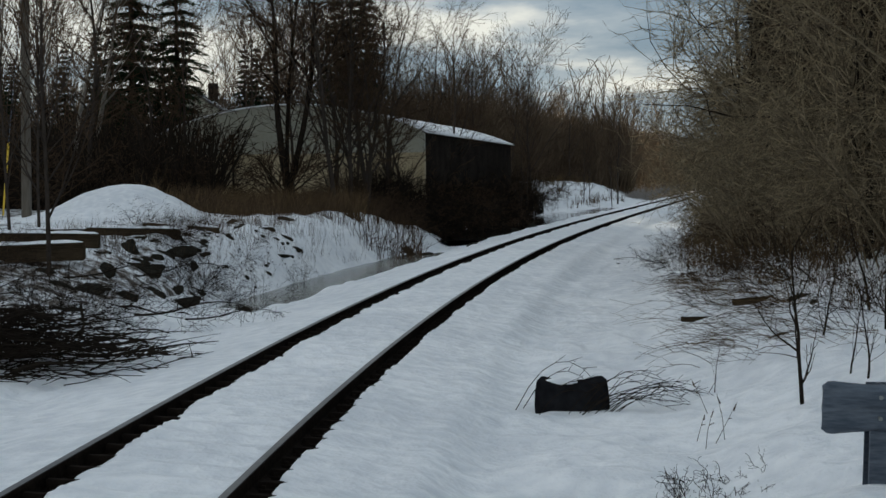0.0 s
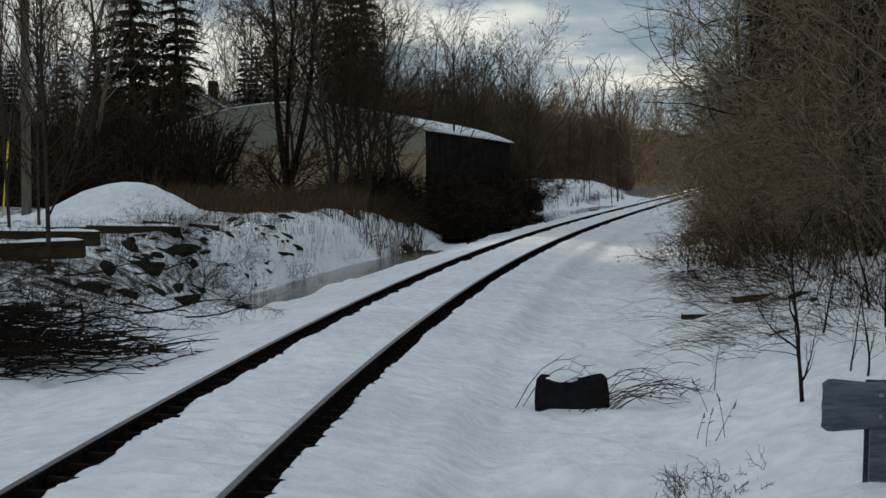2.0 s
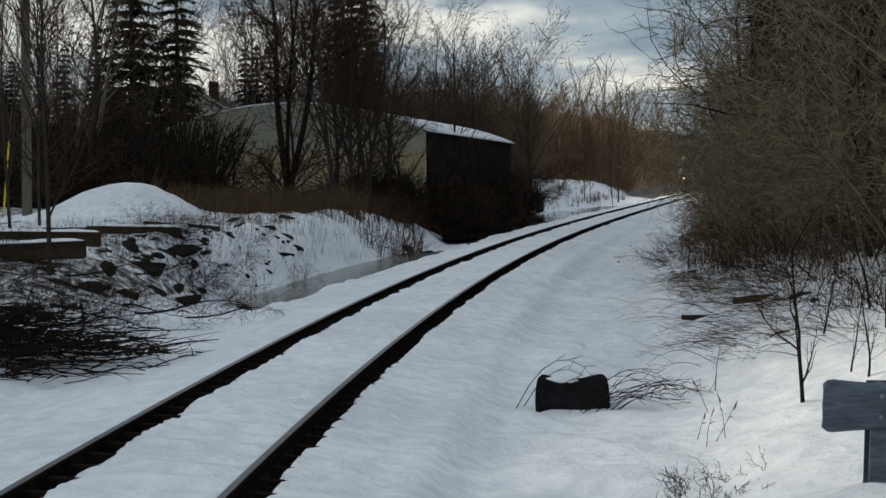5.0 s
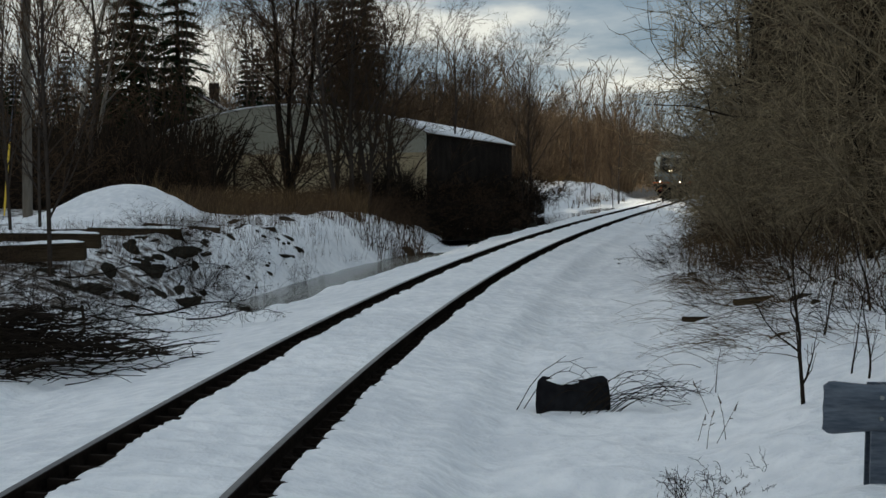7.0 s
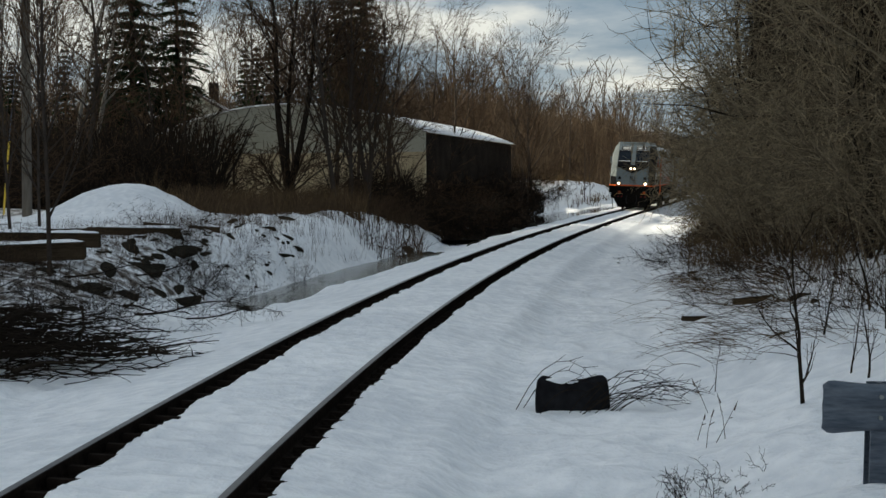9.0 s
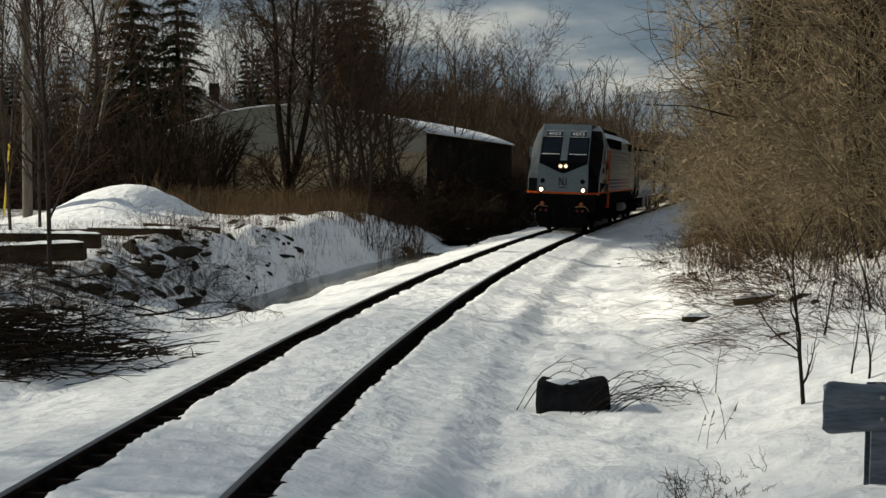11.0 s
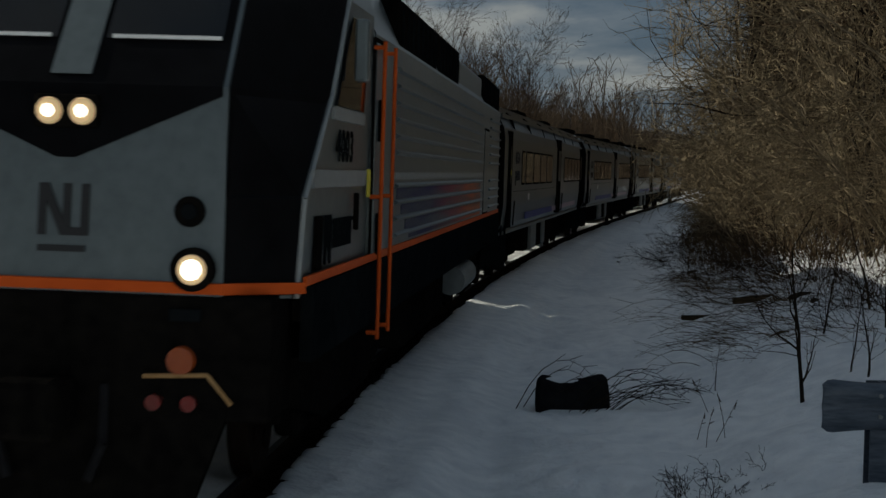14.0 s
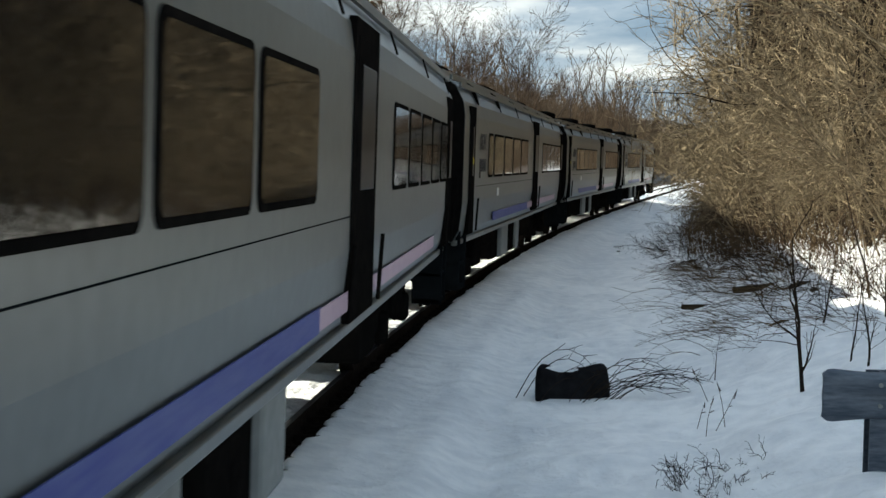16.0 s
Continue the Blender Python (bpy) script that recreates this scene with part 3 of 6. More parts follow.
def sprout(gen, pts, count, first, angle, lengths, n, wander, droop):
    """Side shoots at random places along the parent lines, shorter towards the tips."""
    N, k = pts.shape[0], pts.shape[1] - 1
    which = np.arange(count) % N
    t = gen.uniform(first, 1, count)
    i = np.minimum((t * k).astype(int), k - 1)
    f = (t * k - i)[:, None]
    a, b = pts[which, i], pts[which, i + 1]
    tan = (b - a) / (np.linalg.norm(b - a, axis=1, keepdims=True) + 1e-9)
    v = gen.normal(0, 1, (count, 3))
    v -= tan * (v * tan).sum(1, keepdims=True)
    v /= np.linalg.norm(v, axis=1, keepdims=True) + 1e-9
    ang = np.radians(angle) * gen.uniform(0.55, 1.35, count)[:, None]
    return wander_lines(gen, a + (b - a) * f, tan * np.cos(ang) + v * np.sin(ang), gen.uniform(*lengths, count) * (1.2 - 0.6 * t), n, wander, np.array((0, 0, droop)))


def spray(seed, stems, kids=(20, 6, 1.6), first=(0.12, 0.1, 0.2), angle=(55, 52, 50), lengths=((0.9, 2.3), (0.4, 1.0), (0.15, 0.45)), radii=((0.011, 0.005), (0.006, 0.004), (0.0045, 0.003)), wander=(0.17, 0.22, 0.25), droop=(-0.03, -0.03, 0.0)):
    """Rows of a bare plant by level; stems: lines of points, thick foot, thin tip."""
    gen = np.random.default_rng(seed)
    pts, r0, r1 = stems
    out, count = [line_rows(pts, r0, r1)], len(pts)
    for k in range(3):
        count = int(count * kids[k])
        pts = sprout(gen, pts, count, first[k], angle[k], lengths[k], (5, 3, 2)[k], wander[k], droop[k])
        out.append(line_rows(pts, *radii[k]))
    return out


def arching_stems(seed, count, tall, lean, foot, arch, r0, r1, wander=0.09):
    """Stems that rise from one foot, lean outwards and arch over."""
    gen = np.random.default_rng(seed)
    a = gen.uniform(0, 2 * math.pi, count)
    out = np.stack([np.cos(a), np.sin(a), 0 * a], 1)
    o = lean * gen.uniform(0.3, 1.2, count)[:, None]
    d = out * o + (0, 0, 1)
    d /= np.linalg.norm(d, axis=1, keepdims=True)
    p = out * foot * gen.random((count, 1)) ** 0.5 + (0, 0, -0.2)
    return wander_lines(gen, p, d, tall * gen.uniform(0.6, 1.0, count), 9, wander, out * arch * gen.uniform(0.3, 1.5, (count, 1)) - np.array((0, 0, arch * 0.5))), r0, r1


def level_rows(rows):
    """The pieces of the main stems, each stem from foot to tip."""
    rows, out = list(rows), []
    starts = {tuple(round(v, 5) for v in r[:3]): r for r in rows}
    ends = {tuple(round(v, 5) for v in r[3:6]) for r in rows}
    for r in rows:
        if tuple(round(v, 5) for v in r[:3]) not in ends:
            while r is not None:
                out.append(r)
                r = starts.get(tuple(round(v, 5) for v in r[3:6]))
    return out


def bare_tree(name, label, category, group, gen, bark, twig, names=("trunk", "crown"), sides=3):
    ob = thing(name, label, category, group)
    if len(gen[0]) or len(gen[1]):
        main = chain_mesh(names[0], level_rows(gen[0]), 6 if len(gen[3]) else 4, bark, ob)
        if len(gen[2]):
            limbs = tubes_mesh("branch_mass", gen[1], 3 if "tree" in name else 2, bark, main)
            limbs["kind"] = "stuff"
        if names[0] == "stem" and name != "sapling":
            main["kind"] = "stuff"
    fine = gen[2] if len(gen[2]) else gen[1]
    crown = tubes_mesh(names[1], fine, sides, twig, ob)
    if len(gen[3]):
        tubes_mesh("twig_mass", gen[3], 2, twig, crown)["kind"] = "stuff"
    crown["kind"] = "stuff"
    return ob


def put(x, y, scale=1.0, turn=0.0, sink=0.06, tilt=(0, 0)):
    return Matrix.Translation(on_ground(x, y, sink)) @ Euler((tilt[0], tilt[1], turn)).to_matrix().to_4x4() @ Matrix.Scale(scale, 4)


def clone(ob, m):
    c = copy_thing(ob, Matrix())
    c.matrix_basis = m
    return c


def scatter(protos, places):
    """Sets the first of each kind at its place and copies it to the others."""
    used = set()
    for i, (x, y, sc, tn, *rest) in enumerate(places):
        ob = protos[i % len(protos)]
        m = put(x, y, sc, tn, 0.06, rest[0] if rest else (0, 0))
        if ob.name in used:
            clone(ob, m)
        else:
            used.add(ob.name)
            ob.matrix_basis = m


rnd = random.Random(77)
TREES = [bare_tree("bare_tree", "tall bare deciduous tree with fine grey-brown twigs", "tree", "bare trees",
                   grow(s, 13, 0.15, 0.12, 3, (16, 8, 7), (36, 42, 45), (0.46, 0.45, 0.5), 0.10, 0.06, 1, 0.2, 0.8, least=(0.045, 0.018, 0.011, 0.008)), "bark", "brown_twig", sides=2) for s in (1, 2, 3, 4)]
def forked_stems():
    """A short trunk that parts low into two limbs and a third higher up."""
    z = np.linspace(0, 1, 12)[:, None]
    left = np.hstack([-0.75 * z ** 0.8 - 0.25 * np.sin(z * 7) * z, 0.3 * z, 9.5 * z + 1.0])
    right = np.hstack([1.5 * z ** 0.7 + 0.3 * np.sin(z * 5) * z, -0.4 * z, 9.0 * z + 1.0])
    third = np.hstack([0.5 * z + 0.9 * z * z, 1.2 * z, 8.0 * z + 1.5])
    trunk = np.hstack([0.03 * np.sin(z * 6), 0 * z, 1.3 * z - 0.3])
    return np.stack([left, right, third, trunk]), np.array([[0.17], [0.155], [0.10], [0.27]]), np.array([[0.04], [0.04], [0.03], [0.21]])


YTREE = bare_tree("forked_tree", "bare forked tree with dark trunks on the bank", "tree", "bare trees",
                  spray(12, forked_stems(), (13, 8, 3.5), (0.3, 0.12, 0.15), (48, 48, 45), ((1.6, 4.2), (0.7, 1.9), (0.3, 0.8)), ((0.045, 0.016), (0.02, 0.011), (0.012, 0.008)), (0.13, 0.16, 0.2), (0.06, 0.02, 0.0)), "dark_bark", "brown_twig")
BRUSH = [bare_tree("bare_shrub", "dense bare dark brown shrub", "shrub", "bare shrubs on the bank",
                   spray(k, arching_stems(k, 11, 3.2, 0.6, 0.8, 0.06, 0.018, 0.007, 0.17), (9, 5, 0.7), lengths=((0.6, 1.5), (0.3, 0.7), (0.12, 0.35)), radii=((0.011, 0.007), (0.008, 0.006), (0.007, 0.005))), "dark_bark", "brown_twig", ("stem", "twig_mass"), 2) for k in (21, 22, 23)]
THICKET = [bare_tree("thicket_shrub", "tall arching bare thicket shrub with pale tan twigs", "shrub", "thicket beside the track",
                     spray(k, arching_stems(k, 11, 6.8, 0.42, 0.9, 0.07, 0.04 * w, 0.012 * w), (17, 5, 0.9), radii=((0.017 * w, 0.008 * w), (0.0095 * w, 0.006 * w), (0.0065 * w, 0.0045 * w)), lengths=((1.0, 2.6), (0.45, 1.2), (0.2, 0.5)), wander=(0.15, 0.2, 0.25)), "tan_stem", "tan_twig", ("stem", "twig_mass"), 2)
           for k, w in ((31, 0.66), (32, 0.66), (33, 1.0), (34, 1.0))]


def bush(k, twig, label, group):
    return bare_tree("dense_bush", label, "shrub", group, spray(k, arching_stems(k, 15, 3.6, 0.8, 0.7, 0.10, 0.016, 0.006, 0.22), (12, 5, 0.7), lengths=((0.5, 1.3), (0.25, 0.6), (0.12, 0.3)), radii=((0.014, 0.008), (0.010, 0.007), (0.009, 0.006))), "dark_bark", twig, ("stem", "twig_mass"), 2)


DENSE = [bush(35, "brown_twig", "dense rounded brown bush of fine twigs", "brown bushes"), bush(36, "brown_twig", "dense rounded brown bush of fine twigs", "brown bushes")]
# the brown bush again in near-black twigs, shade put into their colour
SHADED = [bush(37, "dark_bark", "dense bush along the hall's side, darkened for shade", "bushes by the hall"), bush(38, "dark_bark", "dense bush along the hall's side, darkened for shade", "bushes by the hall")]
LOWBRUSH = [bare_tree("low_brush", "low tangle of bare twigs spreading over snow", "shrub", "low brush beside the path",
                      grow(s, 1.9, 0.012, 1.6, 2, (6, 3), (35, 45), (0.5, 0.5), 0.14, -0.02, 16, 0.1, 0.3, least=(0.007, 0.005, 0.004, 0.003), foot=0.5), "dark_bark", "brown_twig", ("stem", "twig_mass"), 2) for s in (51, 52, 53)]
YOUNG = [bare_tree("sapling", "thin bare dark sapling standing in snow", "sapling", "saplings",
                   grow(s, 2.5, 0.032, 0.10, 2, (7, 3), (40, 45), (0.33, 0.5), 0.09, 0.05, 1, 0.2, 0.2, least=(0.012, 0.006, 0.004, 0.003)), "dark_bark", "brown_twig", ("stem", "twig_mass")) for s in (41, 42, 43)]

# single trees along the bank and behind the hall
YTREE.matrix_basis = put(-6.07, 62, 1.0, 0.6)
T = lambda rows: [(x, y, sc, rnd.uniform(0, 6.28)) for x, y, sc in rows]
scatter(TREES, T(((-4.0, 60, 0.9), (-3.1, 64, 0.9), (-2.4, 70, 0.75), (0.63, 84, 0.85), (6.2, 110, 0.85), (-13.9, 62, 1.2), (-12.1, 75, 0.85), (-10.5, 112, 1.1), (-7.0, 74, 0.8),
                  (-2.2, 108, 0.85), (2.7, 125, 0.95), (16.8, 150, 0.75), (-19.3, 70, 1.0), (-19.1, 80, 1.0), (-12.2, 66, 0.7), (13.4, 165, 0.85), (6.1, 140, 0.9), (-10.7, 118, 1.1), (-8.8, 120, 1.1),
                  (-24, 95, 1.1), (-17, 100, 1.1), (-12, 108, 1.2), (-22, 88, 1.0), (-4.6, 115, 1.0), (-0.8, 118, 0.95), (1.4, 121, 0.9), (-4.5, 66, 0.7), (-3.6, 68, 0.8), (-5.0, 70, 0.7), (-1.6, 69, 0.7), (-2.9, 62, 0.6), (-3.6, 61.5, 0.85), (-2.9, 63.5, 0.9), (-3.7, 66, 0.85), (-2.2, 68, 0.8), (-8.6, 90, 1.1), (-11.5, 100, 1.1))))
scatter(BRUSH, T(((-9.4, 60, 0.55), (-8.2, 58, 0.5), (-7.9, 62, 0.6), (-6.8, 60, 0.5), (-5.4, 63, 0.6), (-4.2, 61, 0.6), (-3.3, 60.5, 0.6), (-2.5, 62, 0.5), (-2.0, 66, 0.7), (-1.2, 70, 1.1), (-0.4, 74, 1.2),
                  (0.5, 78, 1.1), (1.4, 84, 1.1), (2.4, 90, 1.1), (3.4, 96, 1.1), (4.4, 102, 1.0), (-11.1, 62, 1.1), (-12.6, 64, 1.2), (-14.0, 64, 1.3), (-14.3, 60, 1.2), (-15.6, 60, 1.2), (-16.1, 58, 1.2), (-11.2, 66, 1.5),
                  (-14.9, 72, 1.8), (-17.2, 70, 1.8), (-18.0, 66, 1.8), (-3.4, 66, 1.3), (-2.0, 74, 1.2), (-13.3, 74, 2.0), (-17.8, 78, 2.0), (-15.5, 80, 2.2), (-20, 84, 2.2), (-19.5, 76, 2.0), (-21.5, 80, 2.2), (-12.6, 82, 2.0), (-23, 92, 2.4), (-18, 92, 2.4), (-14.5, 90, 2.2),
                  (-2.9, 59.5, 0.4), (-1.6, 62.5, 0.5), (0.0, 71, 0.8), (1.9, 79, 0.9), (2.9, 86, 0.9), (5.3, 112, 0.9), (7.5, 118, 1.0), (8.9, 128, 0.9), (10.2, 139, 1.0), (31, 140, 1.5), (35, 152, 1.5), (38.5, 163, 1.6), (42, 172, 1.6), (33.5, 146, 1.4), (46, 184, 1.7), (29, 133, 1.3), (40, 158, 1.8))))

# the thicket on the inside of the curve: three ranks, the front one lowest
nearer, further = [], []
for rank, count, back, low, high in ((0, 24, 0.0, 0.55, 0.75), (1, 18, 1.9, 0.85, 1.1), (2, 15, 4.4, 1.15, 1.45)):
    for i in range(count):
        s = 25.5 + 92 * ((i + rnd.uniform(-0.3, 0.3)) / count if i else 0) ** 1.25
        u = float(np.interp(s, (25, 31, 38, 50, 66, 90, 120), (8.9, 8.1, 7.2, 7.0, 7.4, 7.9, 8.2))) + back + rnd.uniform(-0.3, 0.4)
        g = ground_at(s, u)
        (nearer if s < 44 else further).append((g.x, g.y, rnd.uniform(low, high), rnd.uniform(0, 6.28)))
scatter(THICKET[:2], nearer)
scatter(THICKET[2:], further)
bushes = []
for s, u, sc in ((56, 5.9, 0.45), (60, 6.0, 0.5), (52, 6.4, 0.5), (65, 6.2, 0.5), (72, 6.2, 0.55), (80, 6.4, 0.6), (47, 6.9, 0.5), (42, 7.4, 0.5), (37, 7.9, 0.5), (90, 6.6, 0.6), (33, 8.6, 0.5), (30, 9.4, 0.5)):
    g = ground_at(s, u)
    bushes.append((g.x, g.y, sc, rnd.uniform(0, 6.28)))
for x, y, sc in ((-10.7, 60.5, 0.9), (-12.2, 63, 1.1), (-3.4, 63, 0.6), (-4.4, 64.5, 0.55), (-2.4, 62.5, 0.5)):
    bushes.append((x, y, sc, rnd.uniform(0, 6.28)))
scatter(DENSE, bushes)
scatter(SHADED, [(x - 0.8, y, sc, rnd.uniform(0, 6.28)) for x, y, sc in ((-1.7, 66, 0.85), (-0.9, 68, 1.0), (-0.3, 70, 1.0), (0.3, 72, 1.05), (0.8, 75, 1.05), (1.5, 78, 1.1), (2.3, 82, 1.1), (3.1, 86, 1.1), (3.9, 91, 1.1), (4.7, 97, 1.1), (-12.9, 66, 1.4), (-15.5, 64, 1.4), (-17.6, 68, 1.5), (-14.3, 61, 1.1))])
TALL = [bare_tree("bare_tree", "tall bare tree with brown twigs above the thicket", "tree", "trees above the thicket",
                  grow(s, 11, 0.13, 0.2, 3, (15, 8, 4), (45, 48, 50), (0.5, 0.5, 0.5), 0.13, 0.03, 1, 0.15, 0.8, least=(0.04, 0.018, 0.012, 0.009)), "dark_bark", "brown_twig") for s in (6, 7)]
spots = []
for s, u, sc in ((26, 11.8, 0.75), (28.5, 10.2, 0.7), (31, 11.0, 0.75), (36, 10.2, 0.75), (41, 10.4, 0.8), (24, 13.5, 0.8), (34, 11.5, 0.95), (40, 14, 1.0), (47, 11, 0.9), (53, 15, 1.05), (60, 11.5, 0.9), (67, 14, 1.0), (75, 11, 0.85), (84, 14, 0.9), (95, 11, 0.8), (108, 14, 0.85), (29, 15, 1.0), (120, 11, 0.8), (44, 18, 1.1), (64, 19, 1.1)):
    g = ground_at(s, u)
    spots.append((g.x, g.y, sc, rnd.uniform(0, 6.28)))
for s, u, sc in ((47, 8.4, 0.62), (52, 9.0, 0.7), (57, 8.8, 0.62), (63, 9.2, 0.7), (70, 9.4, 0.66), (78, 9.8, 0.72), (88, 10.0, 0.75), (99, 10.4, 0.8), (110, 10.8, 0.85), (44, 9.2, 0.62)):
    g = ground_at(s, u)
    spots.append((g.x, g.y, sc, rnd.uniform(0, 6.28)))
scatter(TALL, spots)
# a spreading tree whose long limbs reach out over the thicket
WIDE = bare_tree("spreading_tree", "bare tree with long dark limbs over the thicket", "tree", "trees above the thicket",
                 grow(17, 8.0, 0.13, 0.15, 3, (16, 9, 5), (58, 48, 55), (0.6, 0.5, 0.5), 0.22, 0.02, 1, 0.25, 0.8, least=(0.05, 0.013, 0.008, 0.006)), "dark_bark", "tan_twig")
scatter([WIDE], ((7.6, 28.0, 0.8, 2.2), (9.4, 34.5, 0.9, 4.1), (10.6, 43.0, 0.85, 0.3), (8.5, 44.0, 1.05, 1.7), (10.8, 56.0, 1.1, 5.2)))
spots = []
for i in range(36):
    s = 20.5 + 62 * (i / 30) ** 1.2
    u = 5.7 + rnd.uniform(-0.2, 1.6) + (0.4 if s < 27 else 0.3)
    g = ground_at(s, u)
    spots.append((g.x, g.y, rnd.uniform(0.45, 0.85), rnd.uniform(0, 6.28)))
scatter(LOWBRUSH, spots)
scatter(YOUNG, ((3.53, 15.3, 1.0, 0.4, (0.03, -0.13)), (4.13, 15.9, 0.55, 2.4, (0.0, -0.1)), (4.23, 15.5, 0.62, 4.0, (0, -0.16)), (4.9, 17.3, 0.7, 1.0), (3.05, 17.6, 0.35, 2.0, (0.1, 0.2)), (5.6, 20.4, 0.9, 5.0), (4.6, 19.0, 0.55, 3.1, (0, -0.15)), (5.2, 18.4, 0.8, 0.2)))


# ---- evergreens ----
def conifer(seed, tall):
    rr = random.Random(seed)
    ob = thing("spruce", "tall dark green spruce with drooping branches", "tree", "evergreens")
    tubes_mesh("trunk", [(0, 0, -0.3 + tall * k / 8, 0, 0, -0.3 + tall * (k + 1) / 8, 0.28 * (1 - k / 8.3), 0.28 * (1 - (k + 1) / 8.3)) for k in range(8)], 7, "dark_bark", ob)
    V, F = [], []
    z = 1.2
    while z < tall * 0.985:
        f = z / tall
        reach = (1 - f) ** 0.9 * tall * 0.20 + 0.22
        for k in range(15):
            a = rr.uniform(0, 6.28)
            r = reach * rr.uniform(0.6, 1.15)
            sag = rr.uniform(0.30, 0.5)
            z1 = z + rr.uniform(-0.12, 0.12)
            n = max(4, int(r / 0.13))
            for j in range(n):
                q = (j + 0.5) / n
                c = np.array((math.cos(a) * r * q, math.sin(a) * r * q, z1 + 0.16 * r * q - sag * r * q * q + 0.10 * r * max(0, q - 0.8)))
                for side_ in (-1, 1):
                    w = rr.uniform(0.15, 0.33) * (1.25 - 0.6 * q) * (0.6 + 0.4 * (1 - f))
                    b = a + side_ * rr.uniform(0.3, 1.2)
                    tip = c + np.array((math.cos(b) * w * 1.9, math.sin(b) * w * 1.9, rr.uniform(-0.30, -0.02) * (1.1 - f)))
                    side = np.array((-math.sin(b), math.cos(b), rr.uniform(-0.8, 0.8))) * w * 0.42
                    i = len(V)
                    V += [c - side, c + side, tip + side * 0.2, tip - side * 0.2]
                    F.append((i, i + 1, i + 2, i + 3))
        z += rr.uniform(0.40, 0.58)
    quads("crown", np.array(V), np.array(F), "needles", ob)["kind"] = "stuff"
    return ob


SPRUCE = [conifer(61, 14), conifer(62, 14)]
scatter(SPRUCE, T(((-18.4, 94, 1.25), (-16.2, 97, 1.15), (-6.3, 112, 1.2), (-5.4, 116, 1.1), (-7.3, 110, 1.0), (-28.5, 100, 0.8), (-14.7, 118, 0.75), (-13.2, 122, 0.8), (-30, 104, 0.9), (-24, 110, 0.8), (-17.5, 84, 0.62), (-14.2, 86, 0.55), (-21, 88, 0.6), (-24.5, 90, 0.55), (-12.4, 106, 0.7))))


# ---- distant woods ----
def sticks(name, label, places, low, high, r, mat, lean, seed):
    """A close mass of thin upright stems, too many to count."""
    rr = random.Random(seed)
    rows = []
    for x, y in places:
        z = float(on_ground(x, y).z)
        h = rr.uniform(low, high)
        a, b = rr.gauss(0, lean) * h, rr.gauss(0, lean) * h
        rows.append((x, y, z - 0.05, x + a * 0.4, y + b * 0.4, z + h * 0.5, r, r * 0.7))
        rows.append((x + a * 0.4, y + b * 0.4, z + h * 0.5, x + a, y + b, z + h, r * 0.7, r * 0.3))
        k = rr.gauss(0, 0.5) * h
        rows.append((x + a * 0.4, y + b * 0.4, z + h * 0.5, x + a - k, y + b + k * 0.3, z + h * rr.uniform(0.7, 1.0), r * 0.6, r * 0.3))
    return tagged(tubes_mesh(name, rows, 2, mat), label, "undergrowth", kind="stuff")


ru = random.Random(66)
sticks("undergrowth", "reddish brown undergrowth between bank and hall", [(x * d, d) for x, d in ((ru.uniform(-0.165, -0.012), ru.uniform(53, 66)) for _ in range(1700))], 0.25, 1.0, 0.012, "brown_twig", 0.25, 1)
# stems as dark as the bushes here, the hall side's shade in their colour
sticks("undergrowth", "undergrowth against the hall's side, darkened for shade", [tuple(ground_at(ru.uniform(64, 112), ru.uniform(-9.3, -6.9))[:2]) for _ in range(2600)], 0.6, 2.6, 0.02, "dark_bark", 0.2, 2)


def young_growth(gen, x, y, z, low, high, r, lean=0.09):
    """Forked thin stems as rows of start, end and two radii."""
    n = len(x)
    t = gen.uniform(low, high, n)
    p = np.stack([x, y, z - 0.1], 1)
    q = p + np.stack([gen.normal(0, lean, n) * t, gen.normal(0, lean, n) * t, t * gen.uniform(0.35, 0.6, n)], 1)
    one = np.ones((n, 1)) * r
    out = [np.hstack([p, q, one, one * 0.65])]
    for _ in range(4):
        e = q + np.stack([gen.normal(0, lean * 1.7, n) * t, gen.normal(0, lean * 1.2, n) * t, t * gen.uniform(0.1, 0.5, n)], 1)
        out.append(np.hstack([q, e, one * 0.6, one * 0.25]))
    return np.concatenate(out)


